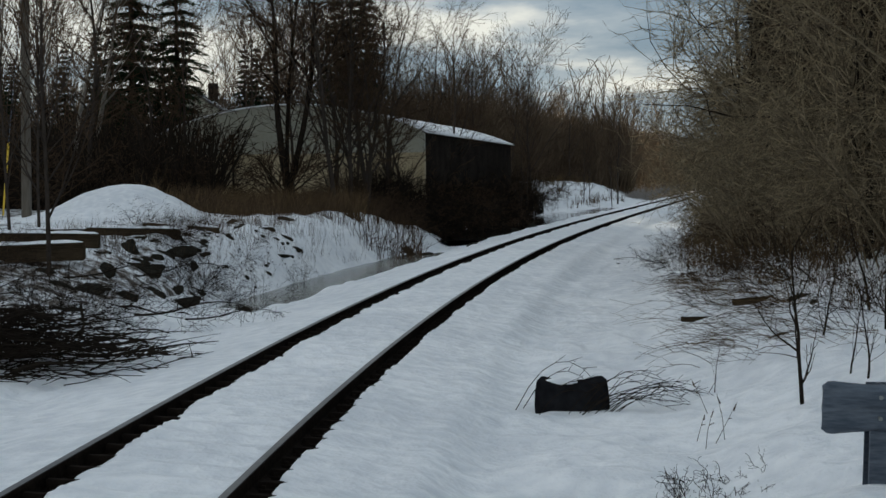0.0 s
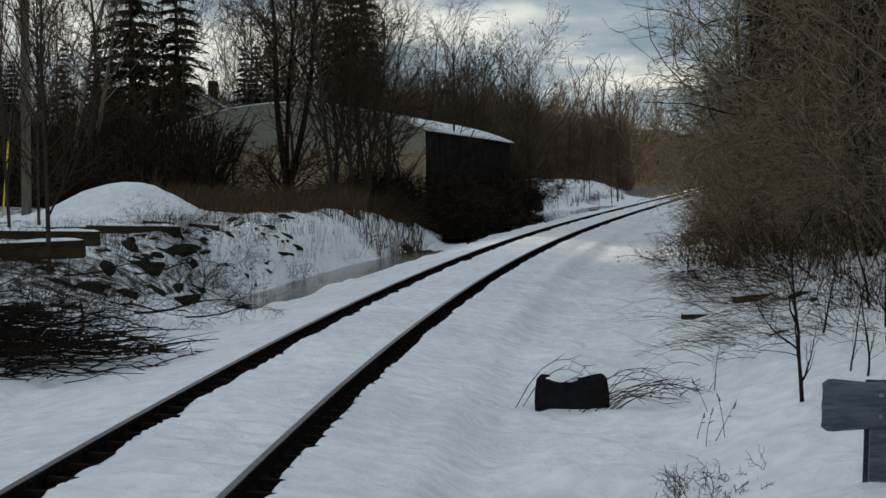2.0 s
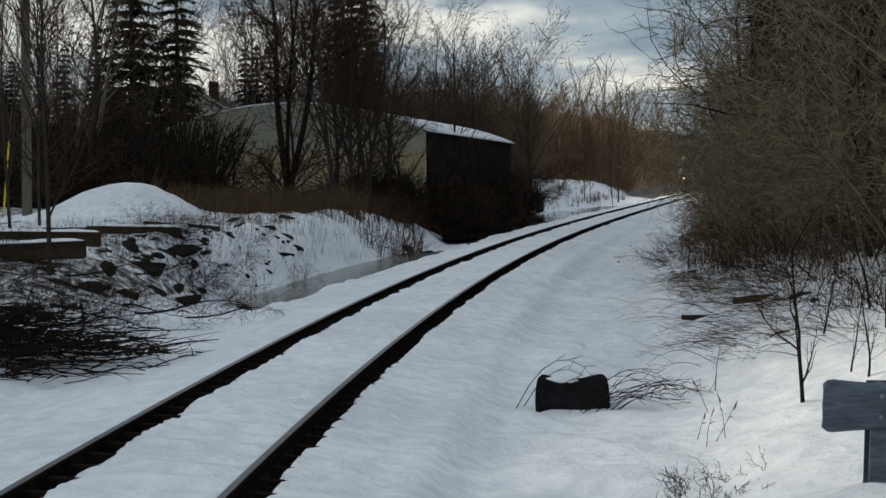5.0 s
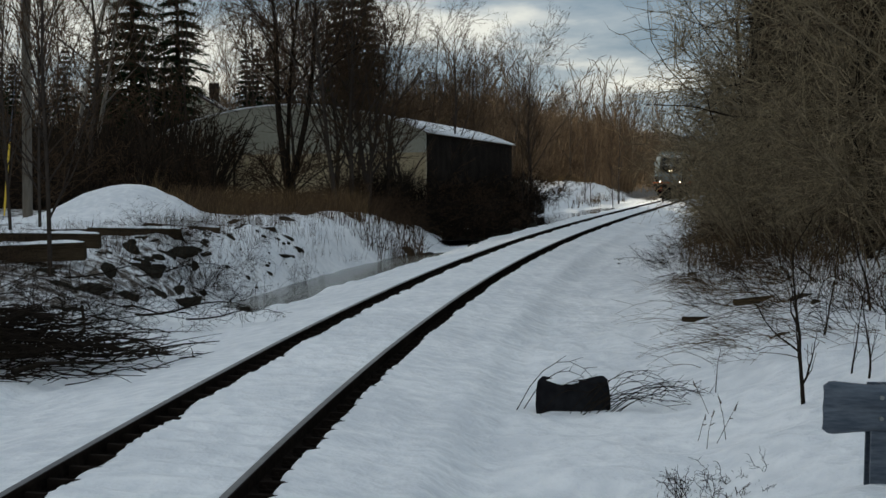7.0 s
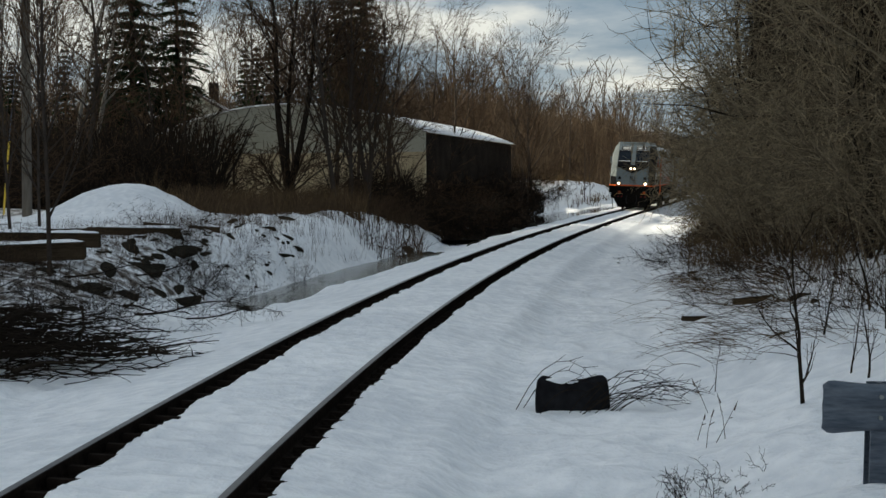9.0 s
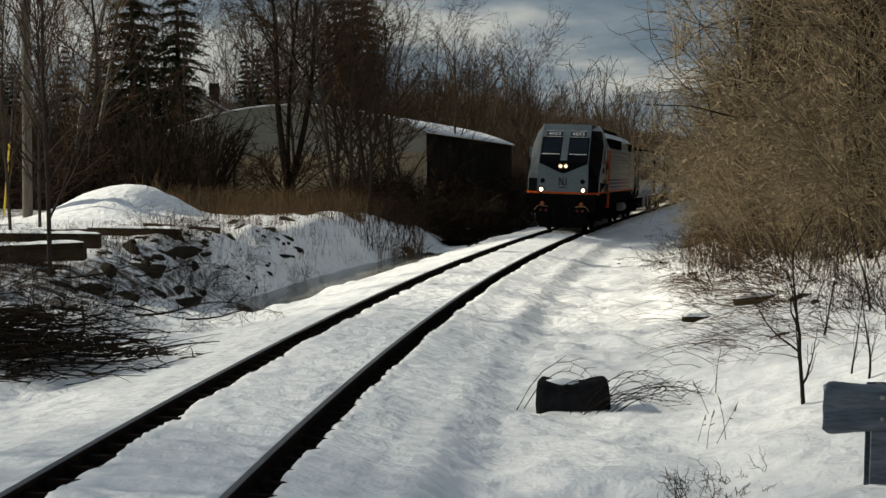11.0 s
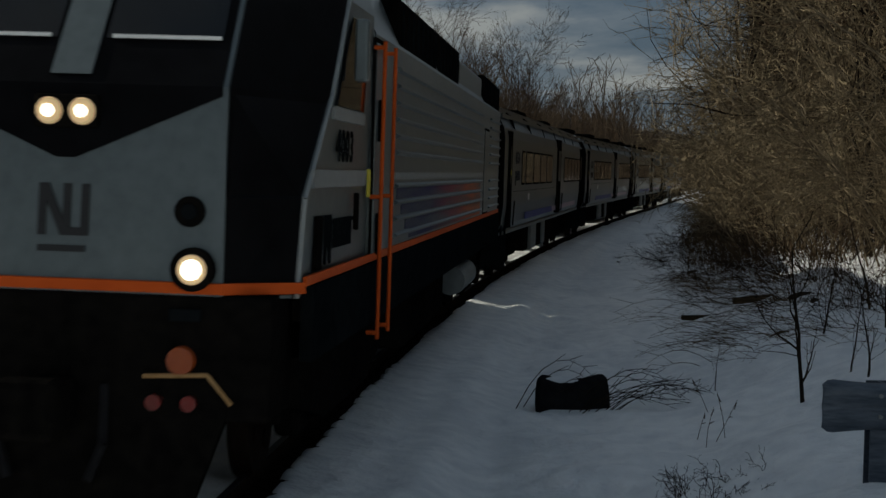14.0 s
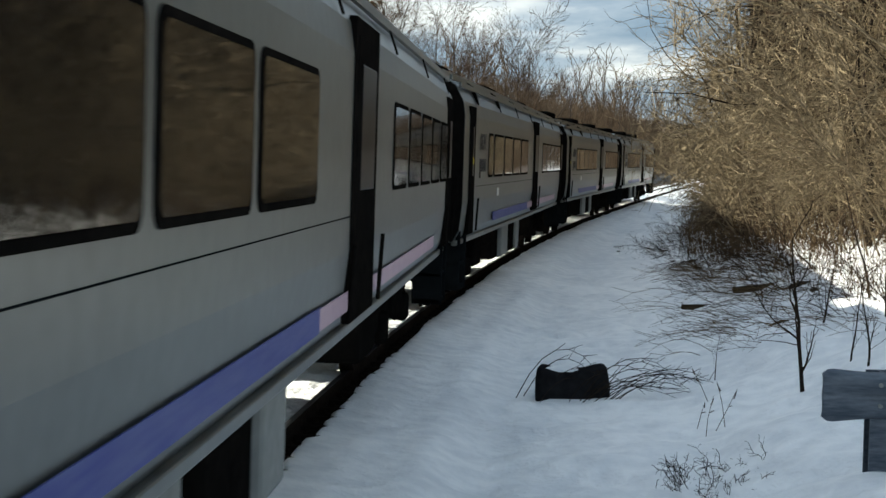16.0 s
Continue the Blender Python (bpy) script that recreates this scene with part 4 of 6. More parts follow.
def side_woods():
    """The wood behind the thicket, on the rising ground; its near-black colour holds the wood's shade."""
    gen = np.random.default_rng(12)
    s, u = gen.uniform(5, 130, 15000), 12.5 + 30 * gen.random(15000) ** 1.5
    X, Y, h, g = line(s)
    x, y = X + u * math.cos(SK), Y - u * math.sin(SK)
    keep = (y > 14) | (x > 12)
    rows = young_growth(gen, x[keep], y[keep], height(s, u)[keep], 4.0, 12.0, 0.035, 0.10)
    wood = tagged(tubes_mesh("side_woods", rows, 2, "dark_bark"), "dense bare wood behind the thicket, darkened for shade", "woods", kind="stuff")
    # the thicket's inner tangle, near-black to paint in the shade between its twigs
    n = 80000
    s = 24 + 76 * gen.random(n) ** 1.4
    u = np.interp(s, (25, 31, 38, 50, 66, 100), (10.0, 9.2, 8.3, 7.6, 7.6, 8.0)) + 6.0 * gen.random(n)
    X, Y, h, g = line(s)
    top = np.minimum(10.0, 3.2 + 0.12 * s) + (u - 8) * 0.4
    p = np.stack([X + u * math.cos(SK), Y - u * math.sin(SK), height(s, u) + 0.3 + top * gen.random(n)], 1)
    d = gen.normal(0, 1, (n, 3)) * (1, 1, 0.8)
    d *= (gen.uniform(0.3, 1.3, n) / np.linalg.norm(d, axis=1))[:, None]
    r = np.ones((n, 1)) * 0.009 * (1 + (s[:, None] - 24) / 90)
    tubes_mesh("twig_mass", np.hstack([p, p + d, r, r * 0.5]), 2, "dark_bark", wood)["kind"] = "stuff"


side_woods()


def far_woods():
    rr = random.Random(9)
    protos = []
    for k in range(6):
        g = grow(200 + k, 11, 0.16, 0.1, 2, (11, 4), (32, 40), (0.40, 0.45), 0.09, 0.07, 1, 0.15, 1.1, least=(0.06, 0.035, 0.026, 0.02))
        protos.append((np.array(g[0] + g[1]), np.array(g[2])))
    rows = [[], []]
    for i in range(750):
        D = 122 + 225 * rr.random() ** 0.8
        x = rr.uniform(-0.34, 0.38) * D
        s, u = near_s(x, D)
        if (-9 < u < 7 and s < 335) or (-24 < u < 0 and s < 114) or (-14 < u < 0 and s < 175):
            continue
        a = rr.uniform(0, 6.28)
        R = np.array(((math.cos(a), -math.sin(a), 0), (math.sin(a), math.cos(a), 0), (0, 0, 1))) * rr.uniform(0.7, 1.2) * float(np.interp(x / D, (-0.34, 0.0, 0.05, 0.1, 0.14, 0.38), (1.0, 1.0, 1.0, 1.25, 1.45, 1.6)))
        base = np.array((x, D, float(height(s, u))))
        for k, S in enumerate(protos[i % 6]):
            S = S.copy()
            S[:, :3] = S[:, :3] @ R.T + base
            S[:, 3:6] = S[:, 3:6] @ R.T + base
            rows[k].append(S)
    # understorey: close-set thin stems
    low = []
    dark = []
    for i in range(6000):
        D = 60 + 38 * rr.random()
        x = rr.uniform(-0.30, -0.145 if D < 76 else -0.165) * D
        z = float(on_ground(x, D).z)
        dark.append((x, D, z - 0.1, x + rr.gauss(0, 0.9), D + rr.gauss(0, 0.5), z + rr.uniform(1.0, 4.0), 0.04, 0.016))
    tagged(tubes_mesh("undergrowth", dark, 2, "dark_bark"), "dark tangled undergrowth below the trees", "undergrowth", kind="stuff")
    for i in range(6500):
        D = 124 + 190 * rr.random()
        x = rr.uniform(-0.34, 0.36) * D
        s, u = near_s(x, D)
        if -9 < u < 7.5 or (-24 < u < 0 and s < 112) or (-13 < u < 0 and s < 172):
            continue
        z, t = float(height(s, u)), rr.uniform(0.8, 3.2)
        low.append((x, D, z, x + rr.gauss(0, 1.1), D + rr.gauss(0, 0.8), z + t, 0.05, 0.015))
    # saplings and young growth between the trees, a close brown haze
    gen = np.random.default_rng(3)
    haze = []
    for count, d0, d1, e0, e1, r in ((20000, 150, 400, -0.17, 0.27, 0.055), (11000, 122, 200, -0.03, 0.2, 0.036)):
        D = gen.uniform(d0, d1, count)
        x = gen.uniform(e0, e1, count) * D
        s, u = near_rows(x, D)
        ok = ~(((u > -8) & (u < 7) & (s < 335)) | ((u > -24) & (u < 0) & (s < 112)) | ((u > -14) & (u < 0) & (s < 176)))
        haze.append(young_growth(gen, x[ok], D[ok], height(s, u)[ok], 2.5, 10.5, r))
    rows[1] += haze
    rows[1].append(np.array(low))
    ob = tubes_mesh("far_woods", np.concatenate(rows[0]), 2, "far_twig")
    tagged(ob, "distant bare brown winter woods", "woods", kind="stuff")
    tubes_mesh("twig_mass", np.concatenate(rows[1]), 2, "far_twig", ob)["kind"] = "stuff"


far_woods()


# ---- the arched building ----
def build_hall():
    hall = thing("hall", "long arched hall with grey siding over a tan wall", "building")
    hall.matrix_basis = Matrix.Translation((-0.8, 75, 0.55)) @ Euler((0, 0, -0.19)).to_matrix().to_4x4()
    W, L, E, P = 13.4, 28.0, 3.95, 5.4      # width, length, eaves, ridge

    def arch(t):
        return E + (P - E) * math.sin(math.pi * t) ** 0.75
    bm = poly(nbm(), [(-W, 0, -0.8), (0, 0, -0.8), (0, 0, 3.1), (-W, 0, 3.1)], (0, 0.3, 0))
    part("lower_wall", bm, "tan_block", hall, "tan block wall")
    pts = [(0, 0.03, 3.1)] + [(-W * i / 24, 0.03, arch(i / 24)) for i in range(25)] + [(-W, 0.03, 3.1)]
    part("gable", poly(nbm(), pts, (0, 0.25, 0)), "siding", hall, "pale grey metal siding gable")
    for i in range(1, 14):
        z = 3.12 + 0.16 * i
        t = next((k / 200 for k in range(101) if arch(k / 200) > z + 0.1), None)
        if t is not None:
            part("clapboard", box(nbm(), -W * (1 - t), -W * t, -0.012, 0.03, z, z + 0.03), "siding", hall)
    part("ledge", box(nbm(), -W, 0, -0.05, 0.03, 3.04, 3.14, 0.01), "siding", hall)
    # side walls coloured near-black: the shade along the hall is in their base colour
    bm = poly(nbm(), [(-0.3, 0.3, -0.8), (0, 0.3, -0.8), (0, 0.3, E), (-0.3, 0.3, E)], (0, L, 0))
    part("side_wall", bm, "dark_block", hall, "side wall, near-black with shade in its colour")
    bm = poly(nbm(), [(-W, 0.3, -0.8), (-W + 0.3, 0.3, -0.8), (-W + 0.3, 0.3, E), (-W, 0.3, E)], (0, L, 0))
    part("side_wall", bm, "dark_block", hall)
    pts = [(-W * i / 24, 0.0, arch(i / 24)) for i in range(25)]
    V = [(x, y, z + o) for y in (-0.06, L + 0.5) for o in (0.0, 0.07) for x, _, z in pts]
    V = [(x - (0.2 if i % 25 == 24 else 0) + (0.2 if i % 25 == 0 else 0), y, z) for i, (x, y, z) in enumerate(V)]
    F = []
    for k in range(24):
        F += [(25 + k, 26 + k, 76 + k, 75 + k), (k + 1, k, 50 + k, 51 + k), (k, k + 1, 26 + k, 25 + k), (51 + k, 50 + k, 75 + k, 76 + k)]
    F += [(0, 25, 75, 50), (24, 74, 99, 49)]
    ob = lone("roof", V, F, "snow", hall, True)
    tagged(ob, "snow-covered arched roof")
    part("drainpipe", tube(nbm(), (-9.5, -0.12, -0.5), (-9.5, -0.12, 3.9), 0.06, n=8), "under_black", hall, "dark vertical pipe")


build_hall()


# ---- train ----
def front_y(z):
    return float(np.interp(z, (1.0, 1.5, 2.8, 4.3), (0.0, 0.0, 0.12, 1.3)))


def numerals(parent, text, at, size, turn, mat):
    """Digits, each a part, side by side round the place at."""
    step = size * 0.60
    for k, ch in enumerate(text):
        cu = bpy.data.curves.new("numeral", "FONT")
        cu.body, cu.size, cu.align_x, cu.align_y, cu.extrude, cu.offset = ch, size, "CENTER", "CENTER", 0.004, size * 0.012
        cu.resolution_u = 3
        tmp = new("numeral", cu)
        me = bpy.data.meshes.new_from_object(tmp.evaluated_get(bpy.context.evaluated_depsgraph_get()))
        bpy.data.objects.remove(tmp)
        me.materials.clear()
        tx = new("numeral", finish(me, mat))
        tx.parent = parent
        tx.matrix_basis = Matrix.Translation(at) @ turn.to_matrix().to_4x4() @ Matrix.Translation(((k - (len(text) - 1) / 2) * step, 0, 0))


def build_locomotive():
    lo = thing("locomotive", "silver and black diesel locomotive with an orange sill line", "locomotive")
    levels = (1.5, 2.12, 2.8, 3.55, 4.1, 4.34)

    def corner(z):
        return float(np.interp(z, (1.5, 2.12, 2.8, 3.8, 4.34), (0.35, 0.47, 1.32, 2.2, 2.55)))
    rows = []
    for z in levels:
        f = front_y(z)
        wf = float(np.interp(z, (1.5, 2.8, 4.34), (1.02, 1.0, 0.97)))
        ws = float(np.interp(z, (1.5, 3.5, 4.1, 4.34), (1.41, 1.45, 1.28, 1.12)))
        c = corner(z)
        rows.append([(-ws, 3.3, z), (-ws, c, z), (-wf, f, z), (wf, f, z), (ws, c, z), (ws, 3.3, z)])
    bm = nbm()
    vs = [[bm.verts.new(p) for p in r] for r in rows]
    for a, b in zip(vs, vs[1:]):
        for k in range(5):
            bm.faces.new((a[k], a[k + 1], b[k + 1], b[k]))
        bm.faces.new((a[5], a[0], b[0], b[5]))
    bm.faces.new(vs[0][::-1])
    bm.faces.new(vs[-1])
    cab = part("cab", bm, "silver", lo, "silver raked cab nose")

    def on_face(pts, lift=0.012):
        return [(x, front_y(z) - lift, z) for x, z in pts]
    # black mask with its V edge, above and below the nose's bend
    bm = poly(nbm(), on_face([(-0.97, 2.74), (-0.06, 2.34), (0.06, 2.34), (0.97, 2.74), (0.97, 2.8), (-0.97, 2.8)], 0.01), (0, 0.02, 0))
    poly(bm, on_face([(-0.97, 2.8), (0.97, 2.8), (0.95, 3.80), (-0.95, 3.80)], 0.01), (0, 0.02, 0.0))
    part("mask", bm, "gloss_black", cab, "gloss black windscreen surround")
    part("pillar", poly(nbm(), on_face([(-0.13, 2.86), (0.13, 2.86), (0.13, 3.80), (-0.13, 3.80)], 0.03), (0, 0.03, 0)), "silver", cab, "silver centre pillar")
    for sx in (-1, 1):
        q = [(sx * 0.16, 3.10), (sx * 0.91, 3.10), (sx * 0.89, 3.75), (sx * 0.16, 3.75)]
        part("windscreen", poly(nbm(), on_face(q, 0.02), (0, 0.02, 0)), "cab_glass", cab)
        part("window_sill", poly(nbm(), on_face([(sx * 0.2, 3.10), (sx * 0.90, 3.10), (sx * 0.90, 3.125), (sx * 0.2, 3.125)], 0.035), (0, 0.02, 0)), "white_line", cab)
        nb = part("number_board", poly(nbm(), on_face([(sx * 0.48 - 0.33, 3.82), (sx * 0.48 + 0.33, 3.82), (sx * 0.48 + 0.32, 4.06), (sx * 0.48 - 0.32, 4.06)], 0.02), (0, 0.02, 0)), "logo", cab, "black number board")
        for z in (3.815, 4.05):
            part("board_rim", poly(nbm(), on_face([(sx * 0.48 - 0.33, z), (sx * 0.48 + 0.33, z), (sx * 0.48 + 0.33, z + 0.014), (sx * 0.48 - 0.33, z + 0.014)], 0.026), (0, 0.01, 0)), "white_line", nb)
        numerals(nb, "4003", (sx * 0.48, front_y(3.94) - 0.030, 3.94), 0.215, Euler((radians(90) - math.atan2(1.18, 1.5), 0, 0)), "white_line")
        bm = tube(nbm(), (sx * 0.84, 0.02, 1.68), (sx * 0.84, -0.05, 1.68), 0.135, n=24)
        hl = part("headlamp_ring", bm, "under_black", cab, "black headlamp ring")
        part("headlamp", tube(nbm(), (sx * 0.84, -0.03, 1.68), (sx * 0.84, -0.062, 1.68), 0.10, 0.09, 20), "lamp_bowl", hl, "lit round headlamp bowl")
        part("bulb", tube(nbm(), (sx * 0.84, -0.06, 1.68), (sx * 0.84, -0.072, 1.68), 0.066, 0.055, 16), "lamp", hl, "bright headlamp bulb")
        bm = tube(nbm(), (sx * 0.80, front_y(2.03) + 0.02, 2.03), (sx * 0.80, front_y(2.03) - 0.03, 2.03), 0.095, n=24)
        mk = part("marker_ring", bm, "under_black", cab, "dark marker lamp ring")
        part("marker_lamp", tube(nbm(), (sx * 0.80, front_y(2.03) - 0.02, 2.03), (sx * 0.80, front_y(2.03) - 0.04, 2.03), 0.05, n=16), "frame_grey", mk)
    hs = part("lamp_housing", box(nbm(), -0.21, 0.21, front_y(2.62) - 0.05, front_y(2.62) + 0.1, 2.52, 2.73, 0.03), "under_black", cab, "black twin lamp housing")
    for sx in (-1, 1):
        y = front_y(2.62) - 0.05
        part("top_lamp", tube(nbm(), (sx * 0.105, y, 2.625), (sx * 0.105, y - 0.03, 2.625), 0.085, 0.075, 20), "lamp_bowl", hs, "lit twin headlamp bowl")
        part("bulb", tube(nbm(), (sx * 0.105, y - 0.03, 2.625), (sx * 0.105, y - 0.04, 2.625), 0.04, 0.034, 16), "lamp", hs, "bright lamp bulb")
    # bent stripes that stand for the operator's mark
    lg = nbm()
    for x0, x1 in ((-0.155, -0.105), (0.0, 0.05), (0.115, 0.165)):
        poly(lg, on_face([(x0, 1.86), (x1, 1.86), (x1, 2.18), (x0, 2.18)], 0.012), (0, 0.01, 0))
    poly(lg, on_face([(-0.155, 2.18), (-0.095, 2.18), (0.05, 1.86), (-0.01, 1.86)], 0.014), (0, 0.01, 0))
    poly(lg, on_face([(0.04, 1.86), (0.13, 1.86), (0.165, 1.91), (0.01, 1.91)], 0.013), (0, 0.01, 0))
    poly(lg, on_face([(-0.15, 1.76), (0.15, 1.76), (0.15, 1.80), (-0.15, 1.80)], 0.012), (0, 0.01, 0))
    part("mark", lg, "logo", cab, "dark angular mark on the nose")
    # chamfered corners: black panels between pale edges
    for sx in (-1, 1):
        def cor(k, z):
            f = front_y(z)
            wf = float(np.interp(z, (1.5, 2.8, 4.34), (1.02, 1.0, 0.97)))
            ws = float(np.interp(z, (1.5, 3.5, 4.1, 4.34), (1.41, 1.45, 1.28, 1.12)))
            c = corner(z)
            p = Vector((wf, f, z)).lerp(Vector((ws, c, z)), k) + Vector((0.012, -0.009, 0))
            return (sx * p.x, p.y, p.z)
        for z0, z1 in ((1.52, 2.12), (2.12, 2.80), (2.80, 3.55), (3.55, 4.1)):
            if sx > 0 or z0 < 2:
                bm = poly(nbm(), [cor(0.015, z0), cor(0.97, z0), cor(0.97, z1), cor(0.015, z1)], (-sx * 0.012, 0.012, 0))
                part("corner_panel", bm, "gloss_black", cab, "gloss black corner panel")
        # pale trim down the edge between corner and side
        bm = nbm()
        for a, b in zip(levels, levels[1:-1]):
            tube(bm, cor(0.985, a), cor(0.985, b), 0.022, n=6)
        part("edge_trim", bm, "pale_silver", cab, "pale edge trim")
        # cab side window and mirror
        q = [(sx * 1.447, 1.48, 2.76), (sx * 1.447, 2.72, 2.76), (sx * 1.462, 2.8, 3.42), (sx * 1.462, 2.0, 3.42)]
        part("side_window", poly(nbm(), q, (sx * 0.012, 0, 0)), "cab_glass", cab, "dark slanted cab side window")
        part("window_rim", box(nbm(), sx * 1.448 - 0.01, sx * 1.448 + 0.01, 1.35, 2.78, 2.66, 2.75), "pale_silver", cab, "pale rim under the side window")
        part("side_band", box(nbm(), sx * 1.448 - 0.01, sx * 1.448 + 0.01, 0.62, 2.95, 2.19, 2.31), "pale_silver", cab, "pale band along the cab side")
        part("step_recess", box(nbm(), sx * 1.435 - 0.01, sx * 1.435 + 0.01, 0.86, 1.08, 1.64, 2.0), "under_black", cab, "dark step recess")
        part("cab_handle", box(nbm(), min(sx * 1.44, sx * 1.48), max(sx * 1.44, sx * 1.48), 2.42, 2.47, 1.86, 2.14, 0.008), "under_black", cab, "black handle")
        part("mirror", box(nbm(), sx * 1.555 - 0.05, sx * 1.555 + 0.05, 1.85, 2.0, 2.95, 3.4, 0.02), "silver", cab, "tall grey mirror")
    # orange line round the sill
    bm = box(nbm(), -1.03, 1.03, -0.03, 0.05, 1.53, 1.60, 0.008)
    for sx in (-1, 1):
        poly(bm, [(sx * 1.02, -0.03, 1.53), (sx * 1.475, 0.34, 1.53), (sx * 1.475, 0.34, 1.60), (sx * 1.02, -0.03, 1.60)], (-sx * 0.05, 0.03, 0))
    part("front_sill", bm, "orange", lo, "orange bumper line")
    # hull behind the cab
    side = [(1.455, 1.46), (1.455, 3.42), (1.24, 3.9), (0.95, 4.15), (0.5, 4.3)]
    prof = [(x, z) for x, z in side] + [(-x, z) for x, z in side[::-1]]
    bm = poly(nbm(), [(x, 3.3, z) for x, z in prof], (0, 16.85, 0))
    hull = part("hull", bm, "silver", lo, "silver ribbed engine-room hull")
    for sx in (-1, 1):
        st = part("sill_stripe", box(nbm(), sx * 1.465 - 0.012, sx * 1.465 + 0.012, 0.36, 20.15, 1.575, 1.635), "orange", hull, "orange sill stripe")
        # ribs along the side
        z = 1.70
        while z < 3.3:
            if not 2.2 < z < 2.34:
                bm = poly(nbm(), [(sx * 1.45, 4.75, z), (sx * 1.493, 4.75, z + 0.018), (sx * 1.493, 4.75, z + 0.034), (sx * 1.45, 4.75, z + 0.055)], (0, 10.9, 0))
                poly(bm, [(sx * 1.45, 17.4, z), (sx * 1.493, 17.4, z + 0.018), (sx * 1.493, 17.4, z + 0.034), (sx * 1.45, 17.4, z + 0.055)], (0, 2.6, 0))
                part("rib", bm, "silver", hull)
            z += 0.15
        part("hull_band", box(nbm(), sx * 1.458 - 0.006, sx * 1.458 + 0.006, 4.75, 15.7, 2.235, 2.30), "pale_silver", hull, "pale band along the hull")
        for k in range(4):
            z0 = (1.662, 1.757, 1.907, 2.057)[k]
            part("colour_stripe", box(nbm(), sx * 1.459 - 0.003, sx * 1.459 + 0.003, 4.9 + 0.35 * (3 - k), 15.5, z0, z0 + 0.095), "livery", hull, "stripe fading from blue to orange")
        for y0, y1, z0, z1 in ((16.2, 17.25, 1.66, 3.0), (3.3, 3.76, 1.2, 3.35)):
            part("door_seam", box(nbm(), sx * 1.455 - 0.012, sx * 1.455 + 0.006, y0 - 0.04, y1 + 0.04, z0 - 0.04, z1 + 0.04), "under_black", hull, "dark door seam")
        part("door", box(nbm(), sx * 1.457 - 0.012, sx * 1.457 + 0.012, 16.2, 17.25, 1.66, 3.0, 0.01), "silver", hull, "grey rear door")
        part("cab_door", box(nbm(), sx * 1.457 - 0.012, sx * 1.457 + 0.012, 3.3, 3.76, 1.2, 3.35, 0.01), "silver", hull, "grey cab door")
        for z in (1.62, 2.55):
            part("door_handle", box(nbm(), min(sx * 1.46, sx * 1.51), max(sx * 1.46, sx * 1.51), 3.46, 3.54, z, z + 0.34, 0.01), "under_black", hull, "black door handle")
        part("warning_label", box(nbm(), sx * 1.458 - 0.006, sx * 1.458 + 0.006, 3.0, 3.14, 2.1, 2.32), "sticker", cab, "yellow warning label")
        for y in (3.2, 3.86):
            rail_ = tube(nbm(), (sx * 1.545, y, 0.95), (sx * 1.545, y, 3.35), 0.017, n=8)
            for z in (1.0, 2.1, 3.3):
                tube(rail_, (sx * 1.455, y, z), (sx * 1.545, y, z), 0.018, n=6)
            part("grab_rail", rail_, "orange", lo, "orange vertical grab rail")
        for y0, y1 in ((4.9, 8.3), (8.5, 11.2), (15.9, 20.0)):
            gr = part("roof_grille", box(nbm(), min(sx * 1.22, sx * 1.44), max(sx * 1.22, sx * 1.44), y0, y1, 3.44, 3.88, 0.02), "under_black", hull, "black roof grille")
            for k in range(int((y1 - y0) / 0.42)):
                y = y0 + 0.2 + 0.42 * k
                part("louvre", box(nbm(), sx * 1.445 - 0.012, sx * 1.445 + 0.012, y, y + 0.03, 3.48, 3.84), "frame_grey", gr)
        part("roof_hatch", box(nbm(), min(sx * 1.22, sx * 1.42), max(sx * 1.22, sx * 1.42), 11.5, 15.6, 3.44, 3.80, 0.03), "silver", hull, "grey roof hatch")
        numerals(cab, "4003", (sx * 1.448, 1.92, 2.47), 0.32, Euler((radians(90), 0, sx * radians(90))), "frame_grey")
        for k in range(7):
            y = 1.52 + 0.125 * k
            bm = box(nbm(), sx * 1.442 - 0.008, sx * 1.442 + 0.008, y, y + 0.028, 1.76, 1.97)
            box(bm, sx * 1.442 - 0.007, sx * 1.442 + 0.007, y + 0.02, y + 0.10, 1.935 - 0.09 * (k % 2), 1.965 - 0.09 * (k % 2))
            part("lettering_bar", bm, "frame_grey", cab, "dark bar of lettering")
        for y0, y1 in ((1.20, 1.25), (1.39, 1.44)):
            part("mark_bar", box(nbm(), sx * 1.438 - 0.008, sx * 1.438 + 0.008, y0, y1, 1.66, 2.0), "frame_grey", cab)
        part("mark_slant", poly(nbm(), [(sx * 1.447, 1.24, 2.0), (sx * 1.447, 1.29, 2.0), (sx * 1.447, 1.40, 1.68), (sx * 1.447, 1.35, 1.68)], (-sx * 0.012, 0, 0)), "frame_grey", cab)
        part("frame_skirt", box(nbm(), sx * 1.455 - 0.04, sx * 1.455 + 0.04, 0.5, 20.1, 1.08, 1.57), "frame_grey", lo, "dark grey underframe")
    part("roof_box", box(nbm(), -0.6, 0.6, 5.2, 18.6, 4.25, 4.42, 0.05), "under_black", hull, "dark radiator roof")
    # pilot, plough and coupler
    bm = box(nbm(), -1.33, 1.33, -0.012, 0.7, 0.75, 1.525, 0.03)
    pilot = part("pilot", bm, "under_black", lo, "black front pilot")
    bm = poly(nbm(), [(-1.12, 0.0, 0.95), (1.12, 0.0, 0.95), (0.86, -0.12, 0.17), (-0.86, -0.12, 0.17)], (0, 0.12, 0))
    part("plough", bm, "under_black", pilot, "black snow plough")
    bm = box(nbm(), -0.13, 0.13, -0.55, 0.1, 0.72, 1.0, 0.04)
